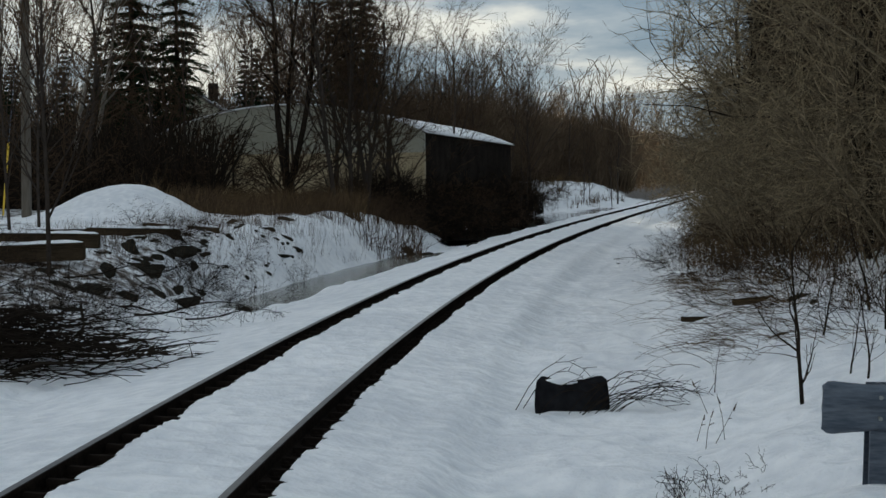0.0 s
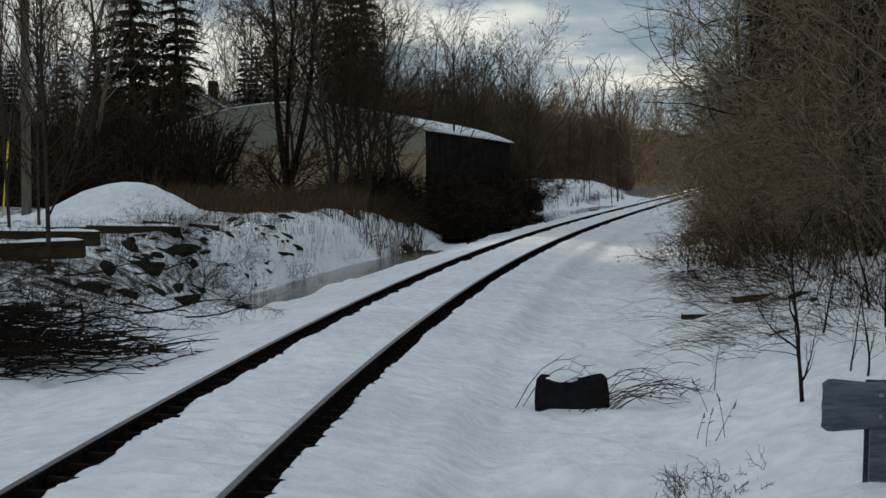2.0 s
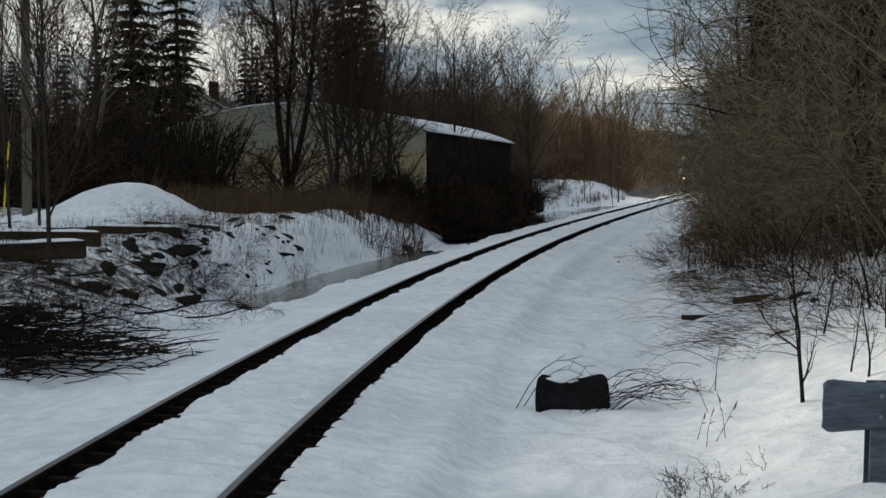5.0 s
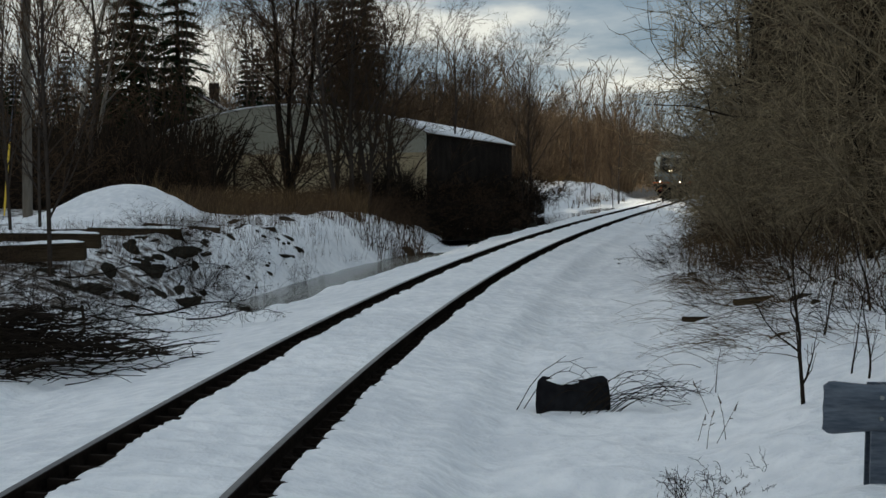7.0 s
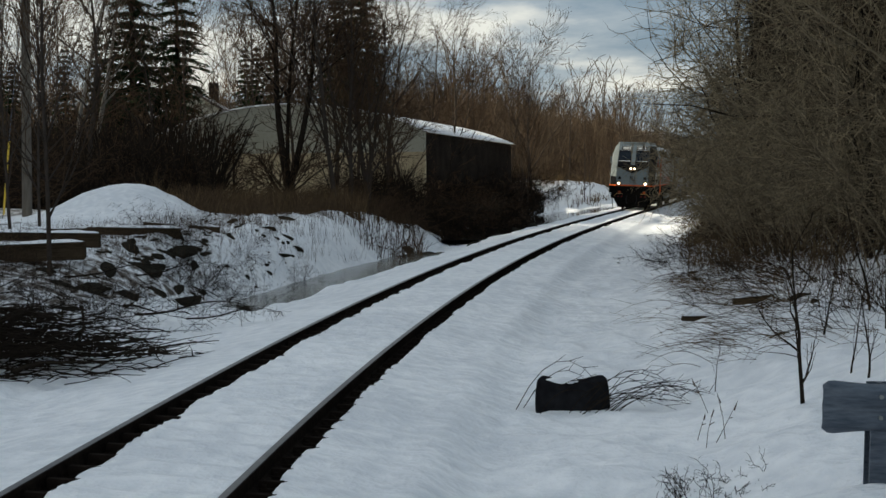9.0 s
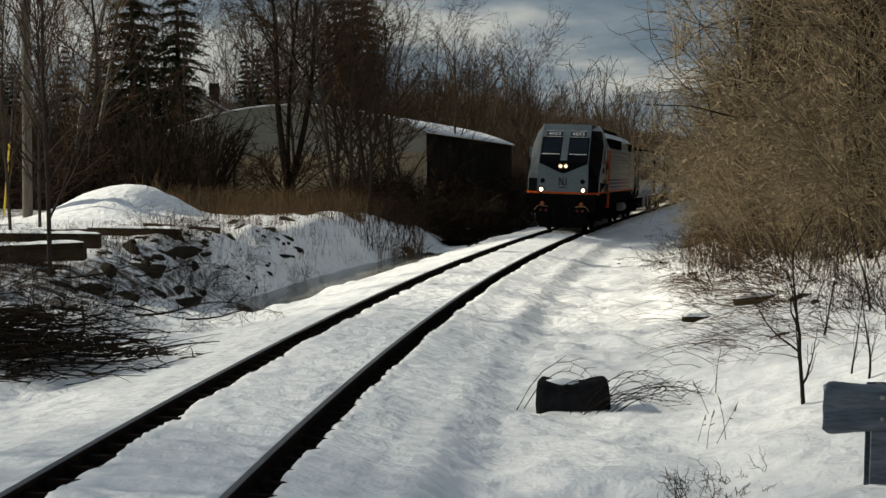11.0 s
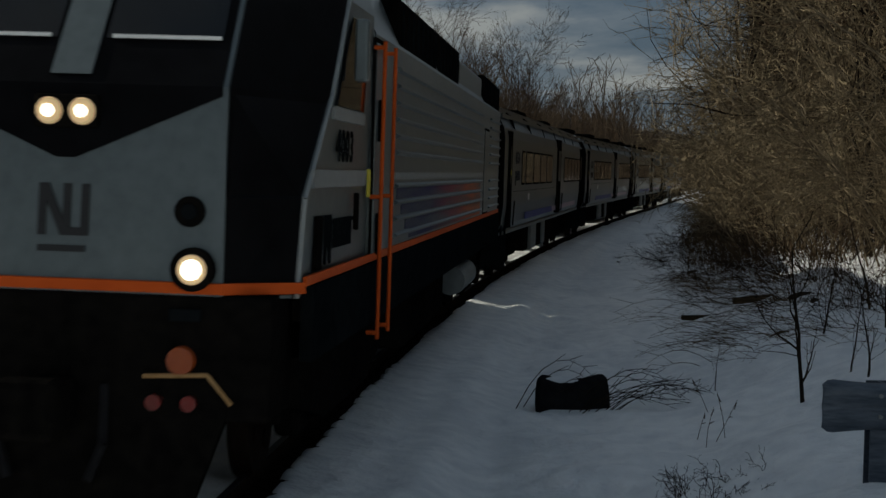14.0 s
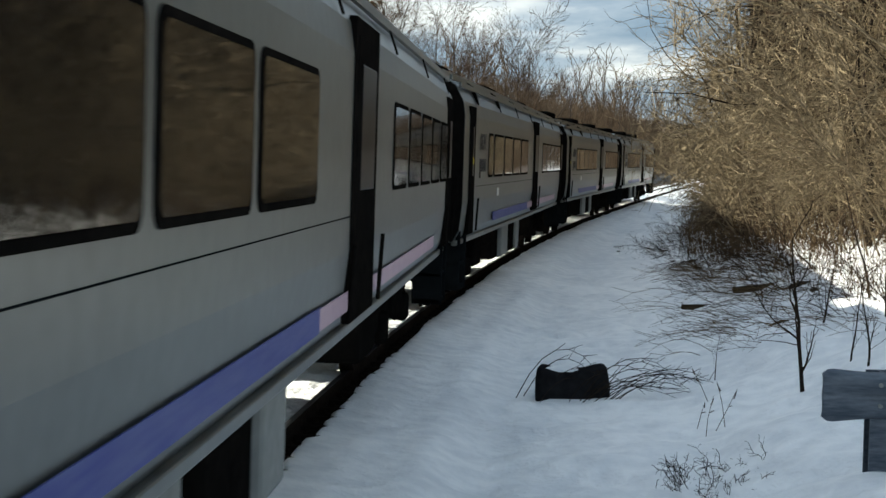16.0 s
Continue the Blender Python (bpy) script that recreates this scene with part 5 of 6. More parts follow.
    box(bm, -0.2, 0.2, -0.62, -0.40, 0.68, 1.04, 0.05)
    part("coupler", bm, "under_black", pilot, "steel knuckle coupler")
    for sx in (-1, 1):
        part("amber_lamp", tube(nbm(), (sx * 0.78, 0.0, 1.12), (sx * 0.78, -0.05, 1.12), 0.095, 0.085, 16), "amber", pilot, "round dull amber lamp")
        part("lamp_plate", box(nbm(), sx * 0.80 - 0.1, sx * 0.80 + 0.1, -0.04, 0.02, 1.36, 1.44, 0.01), "frame_grey", pilot)
        for k in (0.62, 0.84):
            part("red_lamp", tube(nbm(), (sx * k, 0.0, 0.86), (sx * k, -0.06, 0.86), 0.05, n=12), "red_lens", pilot, "small red lamp")
        h = tube(nbm(), (sx * 0.55, -0.04, 1.02), (sx * 0.95, -0.04, 1.04), 0.014, n=6)
        tube(h, (sx * 0.95, -0.04, 1.04), (sx * 1.1, -0.02, 0.86), 0.014, n=6)
        part("cut_lever", h, "lever_tan", pilot, "bent tan uncoupling lever")
        hose = tube(nbm(), (sx * 0.3, 0.0, 0.95), (sx * 0.33, -0.12, 0.6), 0.03, n=8)
        tube(hose, (sx * 0.33, -0.12, 0.6), (sx * 0.25, -0.15, 0.38), 0.03, n=8)
        part("air_hose", hose, "black_rubber", pilot, "black air hose")
    part("tank", box(nbm(), -1.25, 1.25, 7.6, 12.0, 0.35, 1.08, 0.12), "under_black", lo, "black fuel tank")
    for sx in (-1, 1):
        part("air_tank", tube(nbm(), (sx * 1.32, 12.3, 0.80), (sx * 1.32, 14.4, 0.80), 0.2, n=16), "pale_tank", lo, "pale grey air reservoir")
    part("battery_box", box(nbm(), -1.15, 1.15, 12.15, 14.2, 0.5, 1.08, 0.05), "under_black", lo, "black underfloor box")
    for sx in (-1, 1):
        for c in (3.6, 16.0):
            bm = poly(nbm(), [(sx * 1.16, c - 2.3, 1.0), (sx * 1.16, c - 2.1, 0.62), (sx * 1.16, c - 1.0, 0.40), (sx * 1.16, c + 1.0, 0.40), (sx * 1.16, c + 2.1, 0.62), (sx * 1.16, c + 2.3, 1.0)], (sx * 0.08, 0, 0))
            part("truck_frame", bm, "under_black", lo, "black cast truck side frame")
    part("rear_wall", box(nbm(), -1.2, 1.2, 20.14, 20.25, 1.2, 3.9, 0.04), "under_black", lo)
    bogies(lo, (3.6, 16.0), 2.8)
    return lo


WHEELS = []


def bogies(ob, centres, base):
    for c in centres:
        bm = nbm()
        for sx in (-1, 1):
            box(bm, sx * 1.0 - 0.07, sx * 1.0 + 0.07, c - base / 2 - 0.5, c + base / 2 + 0.5, 0.45, 0.78, 0.05)
            for k in (-1, 1):
                box(bm, sx * 1.05 - 0.10, sx * 1.05 + 0.10, c + k * base / 2 - 0.2, c + k * base / 2 + 0.2, 0.32, 0.66, 0.05)
                tube(bm, (sx * 1.05, c + k * 0.35, 0.5), (sx * 1.05, c + k * 0.35, 0.95), 0.11, n=10)
        box(bm, -1.0, 1.0, c - 0.3, c + 0.3, 0.5, 1.0, 0.04)
        bg = part("bogie", bm, "under_black", ob, "black wheel truck")
        for k in (-1, 1):
            bm = tube(nbm(), (-0.8, 0, 0), (0.8, 0, 0), 0.08, n=10)
            for sx in (-1, 1):
                tube(bm, (sx * 0.69, 0, 0), (sx * 0.82, 0, 0), 0.46, n=28)
                tube(bm, (sx * 0.67, 0, 0), (sx * 0.69, 0, 0), 0.49, n=28)
                for q in range(4):
                    a = q * math.pi / 2
                    tube(bm, (sx * 0.82, 0.25 * math.cos(a), 0.25 * math.sin(a)), (sx * 0.835, 0.25 * math.cos(a), 0.25 * math.sin(a)), 0.07, n=10)
            w = part("wheelset", bm, "rail_side", bg, "steel wheelset")
            w.matrix_basis = Matrix.Translation((0, c + k * base / 2, 0.465))
            WHEELS.append((w, c + k * base / 2))


def pane_shape(x, y0, y1, z0, z1, r, thick):
    """An upright panel with rounded corners, facing sideways."""
    pts = []
    for cy, cz, a0 in ((y1 - r, z1 - r, 0), (y0 + r, z1 - r, 90), (y0 + r, z0 + r, 180), (y1 - r, z0 + r, 270)):
        for k in range(5):
            a = radians(a0 + 22.5 * k)
            pts.append((x - thick / 2, cy + r * math.cos(a), cz + r * math.sin(a)))
    return poly(nbm(), pts, (thick, 0, 0))


def build_carriage():
    ca = thing("passenger_carriage", "silver stainless passenger carriage with dark window strips", "railway carriage", "carriages of the train")
    L0, L1 = 0.75, 25.15
    half = [(1.40, 1.13), (1.49, 1.30), (1.53, 1.7), (1.53, 3.0), (1.50, 3.2), (1.38, 3.43), (1.1, 3.62), (0.6, 3.76), (0.2, 3.80)]
    prof = half + [(-x, z) for x, z in half[::-1]]
    shell = part("shell", poly(nbm(), [(x, L0, z) for x, z in prof], (0, L1 - L0, 0)), "bare_metal", ca, "dull stainless body shell")
    for sx in (-1, 1):
        for x, z in ((1.44, 3.42), (1.30, 3.53), (1.15, 3.61)):
            part("roof_rib", box(nbm(), sx * x - 0.02, sx * x + 0.02, L0, L1, z - 0.02, z + 0.05), "bare_metal", shell)
        for y in np.arange(2.5, 25, 3.6):
            part("roof_strap", poly(nbm(), [(sx * 1.515, y, 3.2), (sx * 1.42, y, 3.47), (sx * 1.1, y, 3.67), (sx * 1.1, y + 0.07, 3.67), (sx * 1.42, y + 0.07, 3.47), (sx * 1.515, y + 0.07, 3.2)], (sx * 0.012, 0, 0.012)), "under_black", shell)
        wins = [(4.1, 4.85), (5.0, 6.7), (6.85, 8.5), (8.65, 10.35), (10.5, 12.3)] + [(16.7 + 1.5 * k, 18.04 + 1.5 * k) for k in range(5)]
        for a, b in wins:
            f = part("window_gasket", pane_shape(sx * 1.532, a, b, 2.06, 2.80, 0.09, 0.012), "under_black", shell, "black rubber window gasket")
            part("pane", pane_shape(sx * 1.538, a + 0.045, b - 0.045, 2.10, 2.76, 0.07, 0.012), "tinted", f, "dark tinted window pane")
        for a, b, zt in ((1.36, 2.08, 3.15), (13.9, 15.3, 3.25), (23.9, 24.85, 3.15)):
            d = part("door", box(nbm(), sx * 1.515 - 0.03, sx * 1.515 + 0.03, a, b, 1.22, zt, 0.01), "under_black", shell, "dark recessed doorway")
            part("door_leaf", box(nbm(), sx * 1.535 - 0.02, sx * 1.535 + 0.02, a + 0.10, b - 0.10, 1.25, zt - 0.12, 0.01), "under_black", d, "dark sliding door leaf")
            part("door_pane", box(nbm(), sx * 1.545 - 0.015, sx * 1.545 + 0.015, a + 0.28, b - 0.28, 2.1, zt - 0.3, 0.01), "gloss_black", d)
            if a < 2:
                part("warning_label", box(nbm(), sx * 1.563 - 0.002, sx * 1.563 + 0.002, a + 0.30, a + 0.40, 2.28, 2.38), "sticker", d, "small yellow label")
            for y in (a - 0.15, b + 0.22):
                part("door_rail", tube(nbm(), (sx * 1.56, y, 1.25), (sx * 1.58, y + 0.05, 1.75), 0.016, n=6), "under_black", shell)
        part("band", box(nbm(), sx * 1.526 - 0.004, sx * 1.526 + 0.004, 5.2, 12.6, 1.30, 1.45), "violet_band", shell, "violet blue band")
        part("band", box(nbm(), sx * 1.526 - 0.004, sx * 1.526 + 0.004, 12.6, 22.0, 1.31, 1.44), "pink_band", shell, "pink band")
        part("sill", box(nbm(), sx * 1.42 - 0.04, sx * 1.42 + 0.04, L0, L1, 1.08, 1.16, 0.015), "bare_metal", shell)
        for a in (0.85, 24.3):
            st = box(nbm(), sx * 1.3 - 0.18, sx * 1.3 + 0.18, a, a + 0.75, 0.42, 0.5, 0.01)
            for k in (0.0, 0.72):
                box(st, sx * 1.3 - 0.2, sx * 1.3 + 0.2, a + k, a + k + 0.05, 0.42, 1.3, 0.008)
            box(st, sx * 1.3 - 0.18, sx * 1.3 + 0.18, a, a + 0.75, 0.78, 0.84, 0.01)
            part("step", st, "frame_grey", ca, "grey boarding steps")
    for sx in (-1, 1):
        numerals(shell, "6534", (sx * 1.545, 3.15, 2.62), 0.36, Euler((radians(90), 0, sx * radians(90))), "logo")
        for k in range(9):
            y = 2.82 + 0.105 * k
            bm = box(nbm(), sx * 1.532 - 0.006, sx * 1.532 + 0.006, y, y + 0.026, 2.16 if k > 1 else 2.06, 2.36)
            box(bm, sx * 1.532 - 0.005, sx * 1.532 + 0.005, y + 0.02, y + 0.08, 2.32 - 0.07 * (k % 3), 2.35 - 0.07 * (k % 3))
            part("lettering_bar", bm, "logo", shell, "dark bar of lettering")
        part("notice", box(nbm(), sx * 1.532 - 0.004, sx * 1.532 + 0.004, 5.75, 6.05, 1.72, 1.86), "white_line", shell, "small pale notice")
        part("body_seam", box(nbm(), sx * 1.530 - 0.004, sx * 1.530 + 0.004, 2.5, 14.6, 1.93, 1.937), "frame_grey", shell)
    for y0, y1, m_, x1 in ((5.6, 6.5, "under_black", 1.2), (7.7, 8.5, "under_black", 1.3), (8.55, 9.9, "pale_tank", 1.37), (10.5, 11.6, "under_black", 1.34), (11.7, 12.5, "pale_tank", 1.37), (17.7, 18.9, "under_black", 1.2)):
        part("equipment_box", box(nbm(), -x1, x1, y0, y1, 0.45, 1.13, 0.05), m_, ca, "underfloor equipment box")
    for y in (4.0, 12.5, 21.0):
        part("roof_unit", box(nbm(), -0.55, 0.55, y, y + 2.2, 3.76, 3.98, 0.06), "under_black", ca, "dark roof air unit")
    for y0, y1 in ((-0.02, 0.76), (25.14, 25.92)):
        part("end_wall", poly(nbm(), [(x * 0.995, L0 if y0 < 5 else L1, 2.4 + (z - 2.4) * 0.99) for x, z in prof], (0, -0.03 if y0 < 5 else 0.03, 0)), "under_black", ca, "dark end wall")
        part("gangway", box(nbm(), -1.2, 1.2, y0, y1, 0.95, 3.45, 0.05), "black_rubber", ca, "black gangway bellows")
    bogies(ca, (4.0, 21.9), 2.6)
    return ca


LOCO = build_locomotive()
CAR = build_carriage()
CARS = [CAR]
_base_wheels = [(w, y) for w, y in WHEELS if w.parent.parent == CAR]
for _ in range(3):
    c = copy_thing(CAR, Matrix())
    CARS.append(c)
    for bg in c.children:
        if bg.name.startswith("bogie"):
            for w in bg.children:
                if w.name.startswith("wheelset"):
                    WHEELS.append((w, w.matrix_basis.translation.y))


# ---- cloud that drifts off the sun ----
def build_cloud():
    rr = random.Random(4)
    cl = thing("cloud", "broad grey-white cloud drifting clear of the sun", "cloud")
    side = SUN.cross(Vector((0, 0, 1))).normalized()          # level, roughly along the valley
    if side.y < 0:
        side = -side
    high = side.cross(SUN).normalized()
    bm = nbm()
    puff = []
    for i in range(46):
        for j in range(11):
            a = -330 + 14.5 * i
            b = -75 + 15 * j
            puff.append((a + rr.uniform(-4, 4), b + rr.uniform(-4, 4), rr.uniform(12, 16)))
    for k in range(70):
        puff.append((335 + rr.random() ** 1.6 * 34, rr.uniform(-80, 80), rr.uniform(3, 6)))
    for a, b, r in puff:
        q = bmesh.ops.create_icosphere(bm, subdivisions=1, radius=r)
        bmesh.ops.transform(bm, matrix=Matrix.Translation(side * a + high * b + SUN * rr.uniform(-6, 6)) @ Matrix.Diagonal((1, 1, 0.8, 1)), verts=q["verts"])
    part("puffs", bm, "cloud", cl, smooth=True)
    return cl, side


CLOUD, DRIFT = build_cloud()


# ---- what moves ----
def front_at(t):
    """Where the locomotive's nose is along the track."""
    if t < 11.5:
        v = t - 14
        return 9.709 - 17.229 * v + 0.2082 * v * v
    return float(np.interp(t, (11.5, 12, 12.5, 13, 13.5, 14, 14.5, 15, 15.5, 16), (54.05, 45.08, 36.0, 27.3, 18.31, 9.66, 0.6, -7.25, -15.3, -23.85)))


def vehicle_pose(s0, a, b):
    """Pose of a vehicle whose nose is at s0 and whose wheel trucks stand a and b metres behind it."""
    p, q = Vector(on_track(s0 + a, 0)), Vector(on_track(s0 + b, 0))
    d = (q - p).normalized()
    yaw = math.atan2(-d.x, d.y)
    return Matrix.Translation(p - d * a) @ Euler((math.asin(d.z), 0, yaw)).to_matrix().to_4x4() @ Euler((0, CANT, 0)).to_matrix().to_4x4()


def motions():
    times = [0.5 * i for i in range(33)]
    walk(LOCO, [(t, vehicle_pose(front_at(t), 0.6, 19.0)) for t in times])
    for k, c in enumerate(CARS):
        walk(c, [(t, vehicle_pose(front_at(t) + 20.395 + 25.9 * k, 4.0, 21.9)) for t in times])
    # the wheels roll with the train
    steps = [i / 30 for i in range(0, 481, 1)]
    for w, y in WHEELS:
        z = w.matrix_basis.translation.z
        walk(w, [(t, Matrix.Translation((0, y, z)) @ Matrix.Rotation((front_at(0) - front_at(t)) / 0.46 % (2 * math.pi), 4, "X")) for t in steps])
    # the cloud's trailing edge passes over from far to near
    walk(CLOUD, [(t, Matrix.Translation(Vector((0, y, 0)) - DRIFT * 350 + SUN * 900)) for t, y in ((0, 230), (4, 170), (8, 108), (10, 40), (12, -28), (16, -164))])


# ---- house behind the trees ----
def build_house():
    ho = thing("house", "pale house with a snowy gabled roof behind trees", "house")
    ho.matrix_basis = Matrix.Translation((-20.5, 132, 1.2)) @ Euler((0, 0, 0.25)).to_matrix().to_4x4()
    bm = poly(nbm(), [(-4.5, 0, -0.6), (4.5, 0, -0.6), (4.5, 0, 5.6), (0, 0, 8.4), (-4.5, 0, 5.6)], (0, 9, 0))
    part("wall", bm, "siding", ho, "pale grey clapboard wall")
    for sx in (-1, 1):
        bm = poly(nbm(), [(0, -0.4, 8.55), (sx * 5.0, -0.4, 5.45), (sx * 5.0, 9.4, 5.45), (0, 9.4, 8.55)], (0, 0, 0.25))
        part("roof", bm, "snow", ho, "snow-covered roof slope")
        for z in (1.2, 4.0):
            w = part("window", box(nbm(), sx * 2.2 - 0.6, sx * 2.2 + 0.6, -0.05, 0.02, z - 0.1, z + 1.5), "white_line", ho)
            part("pane", box(nbm(), sx * 2.2 - 0.48, sx * 2.2 + 0.48, -0.07, -0.03, z + 0.02, z + 1.38), "tinted", w)
    bm = box(nbm(), 1.4, 2.2, 3, 3.8, 6.5, 9.6, 0.03)
    part("chimney", bm, "dark_block", ho)


build_house()


# ---- pole with its guy ----
def build_pole():
    x, y = -13.75, 52.0
    g = on_ground(x, y, 0.3)
    po = thing("utility_pole", "weathered grey wooden utility pole", "utility pole", m=Matrix.Translation(g))
    part("shaft", tube(nbm(), (0, 0, 0), (0.12, 0, 10.5), 0.17, 0.13, 14), "pole", po)
    part("crossarm", box(nbm(), -1.1, 1.3, -0.06, 0.06, 9.6, 9.75, 0.01), "pole", po)
    part("guy_wire", tube(nbm(), (-0.65, -0.6, 0.2), (0.08, 0.0, 8.6), 0.012, n=6), "galvanised", po)
    part("guy_guard", tube(nbm(), (-0.62, -0.57, 0.35), (-0.43, -0.42, 2.75), 0.035, n=8), "yellow", po, "yellow plastic guy guard")


build_pole()


# ---- stones, timbers and dead wood on the bank ----
def stone(seed):
    rr = random.Random(seed)
    bm = nbm()
    bmesh.ops.create_icosphere(bm, subdivisions=2, radius=1)
    for v in bm.verts:
        p = v.co.copy()
        k = 1 + 0.28 * noise.noise(p * 1.1 + Vector((seed * 3.1, 0, 0))) + 0.10 * noise.noise(p * 3.3 + Vector((0, seed, 0)))
        q = p * k
        v.co = Vector((round(q.x * 3.2) / 3.2 * 0.45 + q.x * 0.55, q.y * 0.75, max(q.z, -0.6) * 0.62))
    me = bpy.data.meshes.new("stone")
    bm.to_mesh(me)
    bm.free()
    finish(me, "stone")
    return me


STONES = [stone(k) for k in range(5)]


def set_stone(x, y, size, k, sink=0.25):
    ob = tagged(new("stone", STONES[k % 5]), "dark rough stone poking out of snow", "stone", "stones on the bank")
    ob.matrix_basis = put(x, y, size, k * 1.7, size * sink, (0.3 * math.sin(k), 0.3 * math.cos(k * 2.3))) @ Matrix.Diagonal((1.3 + 0.6 * math.sin(k * 3.7), 0.9, 0.75 + 0.3 * math.sin(k * 5.1), 1))


rr = random.Random(15)
for k in range(110):
    s, u = rr.uniform(24, 45), rr.uniform(-7.4, -5.1)
    g = ground_at(s, u)
    set_stone(g.x, g.y, (0.06 + 0.20 * rr.random() ** 1.8) * (1.25 if s < 36 else 0.8), k)
for k, (x, y, size) in enumerate(((-1.34, 58.1, 0.5), (-0.7, 57.2, 0.3), (-4.3, 33.4, 0.22), (-3.3, 35.8, 0.13), (5.79, 39.6, 0.10), (5.95, 38.6, 0.12), (6.1, 37.9, 0.10), (5.6, 42.0, 0.08), (5.3, 47.0, 0.06),
                                  (1.2, 62, 0.35), (2.4, 68, 0.4), (3.5, 74, 0.35), (4.6, 80, 0.4), (-0.2, 56, 0.25), (6.3, 90, 0.4), (7.6, 97, 0.4), (5.1, 84, 0.3), (3.0, 70, 0.3), (1.8, 64.5, 0.25), (-4.9, 50.5, 0.35), (-6.2, 46, 0.3), (5.45, 23.6, 0.15), (5.3, 22.3, 0.10), (4.3, 20.0, 0.08))):
    set_stone(x, y, size, k + 3, 0.2)


def timber(x, y, length, thick, turn, tip=0.0, label="dark squared old timber capped with snow"):
    tm = thing("timber", label, "timber", "old timbers on the bank", Matrix.Translation(on_ground(x, y, thick * 0.25)) @ Euler((0, tip, turn)).to_matrix().to_4x4())
    bm = box(nbm(), -length / 2, length / 2, -thick * 0.5, thick * 0.5, 0, thick, 0.025)
    bmesh.ops.subdivide_edges(bm, edges=[e for e in bm.edges if e.calc_length() > length * 0.5], cuts=7)
    for v in bm.verts:
        v.co += Vector((0, 0.02, 0.02)) * noise.noise(v.co * 2.1 + Vector((x, y, 0)))
    part("beam", bm, "timber", tm)
    bm = nbm()
    bmesh.ops.create_grid(bm, x_segments=24, y_segments=4, size=0.5)
    for v in bm.verts:
        e = max(0.0, 1 - abs(v.co.y * 2) ** 3) * max(0.0, 1 - abs(v.co.x * 2) ** 12)
        v.co = Vector((v.co.x * (length - 0.06), v.co.y * (thick - 0.03), thick + 0.006 + e * 0.05 * (1 + 0.7 * noise.noise(Vector((v.co.x * 9 + x, v.co.y * 3, y))))))
    part("snow_cap", bm, "snow", tm, "thin cap of snow", smooth=True)


timber(-8.15, 32.0, 2.3, 0.30, 0.06, 0.02)
timber(-8.35, 30.2, 2.9, 0.34, 0.10, -0.03)
timber(-8.6, 37.0, 2.4, 0.30, 0.02, 0.0)
timber(-7.2, 36.6, 2.2, 0.26, -0.08, 0.02)
timber(-6.9, 41.4, 2.2, 0.24, -0.35, 0.06)
timber(4.05, 25.0, 0.5, 0.09, 0.25, 0.0, "short dark log lying on snow")
timber(5.0, 24.8, 0.9, 0.11, 0.35, -0.05, "thin dark log with a cap of snow")


def dead_branch(seed, long, r):
    """A bare limb that lies on the ground: grown upright, then laid down."""
    g = grow(seed, long, r, 0.1, 2, (11, 6), (42, 50), (0.45, 0.45), 0.17, 0.0, 1, 0.15, 0.3, least=(0.010, 0.006, 0.004, 0.003))
    return bare_tree("fallen_branch", "dark dead branch lying on snow", "branch", "dead branches", g, "dark_bark", "dark_bark", ("limb", "twig_mass"))


FALLEN = [dead_branch(71, 2.4, 0.026), dead_branch(72, 2.0, 0.022), dead_branch(73, 2.8, 0.03)]
rows = []
for x, y, turn, sc, z in ((-6.4, 27.6, 1.5, 1.0, 0.1), (-5.6, 28.3, 1.75, 1.1, 0.1), (-5.2, 27.0, 1.3, 1.0, 0.05), (-6.6, 26.2, 1.6, 0.9, 0.1), (-4.9, 29.8, 1.2, 0.9, 0.05), (-6.1, 31.5, 2.2, 0.8, 0.1),
                          (-5.5, 34.3, 0.6, 0.7, 0.1), (-5.2, 36.3, 0.3, 0.5, 0.1), (-6.9, 29.3, 1.9, 0.8, 0.1), (-5.8, 25.4, 1.45, 0.8, 0.05), (-4.7, 25.8, 1.7, 0.7, 0.05), (-4.3, 27.2, 1.5, 0.7, 0.02), (-5.0, 23.5, 1.55, 0.8, 0.05),
                          (6.1, 43.0, 4.4, 0.6, 0.05), (6.4, 45.5, 4.6, 0.6, 0.05), (6.9, 47, 4.5, 0.6, 0.05), (8.4, 57, 4.4, 0.6, 0.05), (9.3, 61, 4.6, 0.6, 0.05), (4.9, 25.6, 4.55, 0.33, 0.05), (4.6, 24.3, 4.75, 0.33, 0.04), (5.4, 26.4, 4.6, 0.33, 0.1), (5.2, 23.4, 4.3, 0.33, 0.05), (5.9, 25.0, 4.9, 0.33, 0.08)):
    rows.append((x, y, sc, turn, (0, 0)))
used = set()
for i, (x, y, sc, turn, _) in enumerate(rows):
    ob = FALLEN[i % 3]
    m = Matrix.Translation(on_ground(x, y, -0.07)) @ Euler((0, 0, turn)).to_matrix().to_4x4() @ Euler((radians(82), 0, 0)).to_matrix().to_4x4() @ Matrix.Scale(sc, 4)
    if ob.name in used:
        clone(ob, m)
    else:
        used.add(ob.name)
        ob.matrix_basis = m


DARKBRUSH = [bare_tree("bramble", "dark tangled bramble over the snowy bank", "shrub", "brambles on the bank",
                       grow(s, 1.8, 0.012, 1.5, 2, (7, 3), (40, 50), (0.5, 0.5), 0.2, -0.03, 13, 0.1, 0.3, least=(0.007, 0.005, 0.004, 0.003), foot=0.4), "dark_bark", "dark_bark", ("stem", "twig_mass"), 2) for s in (54, 55)]
DARKBRUSH[0].matrix_basis = put(-6.2, 25.6, 0.7, 1.0)
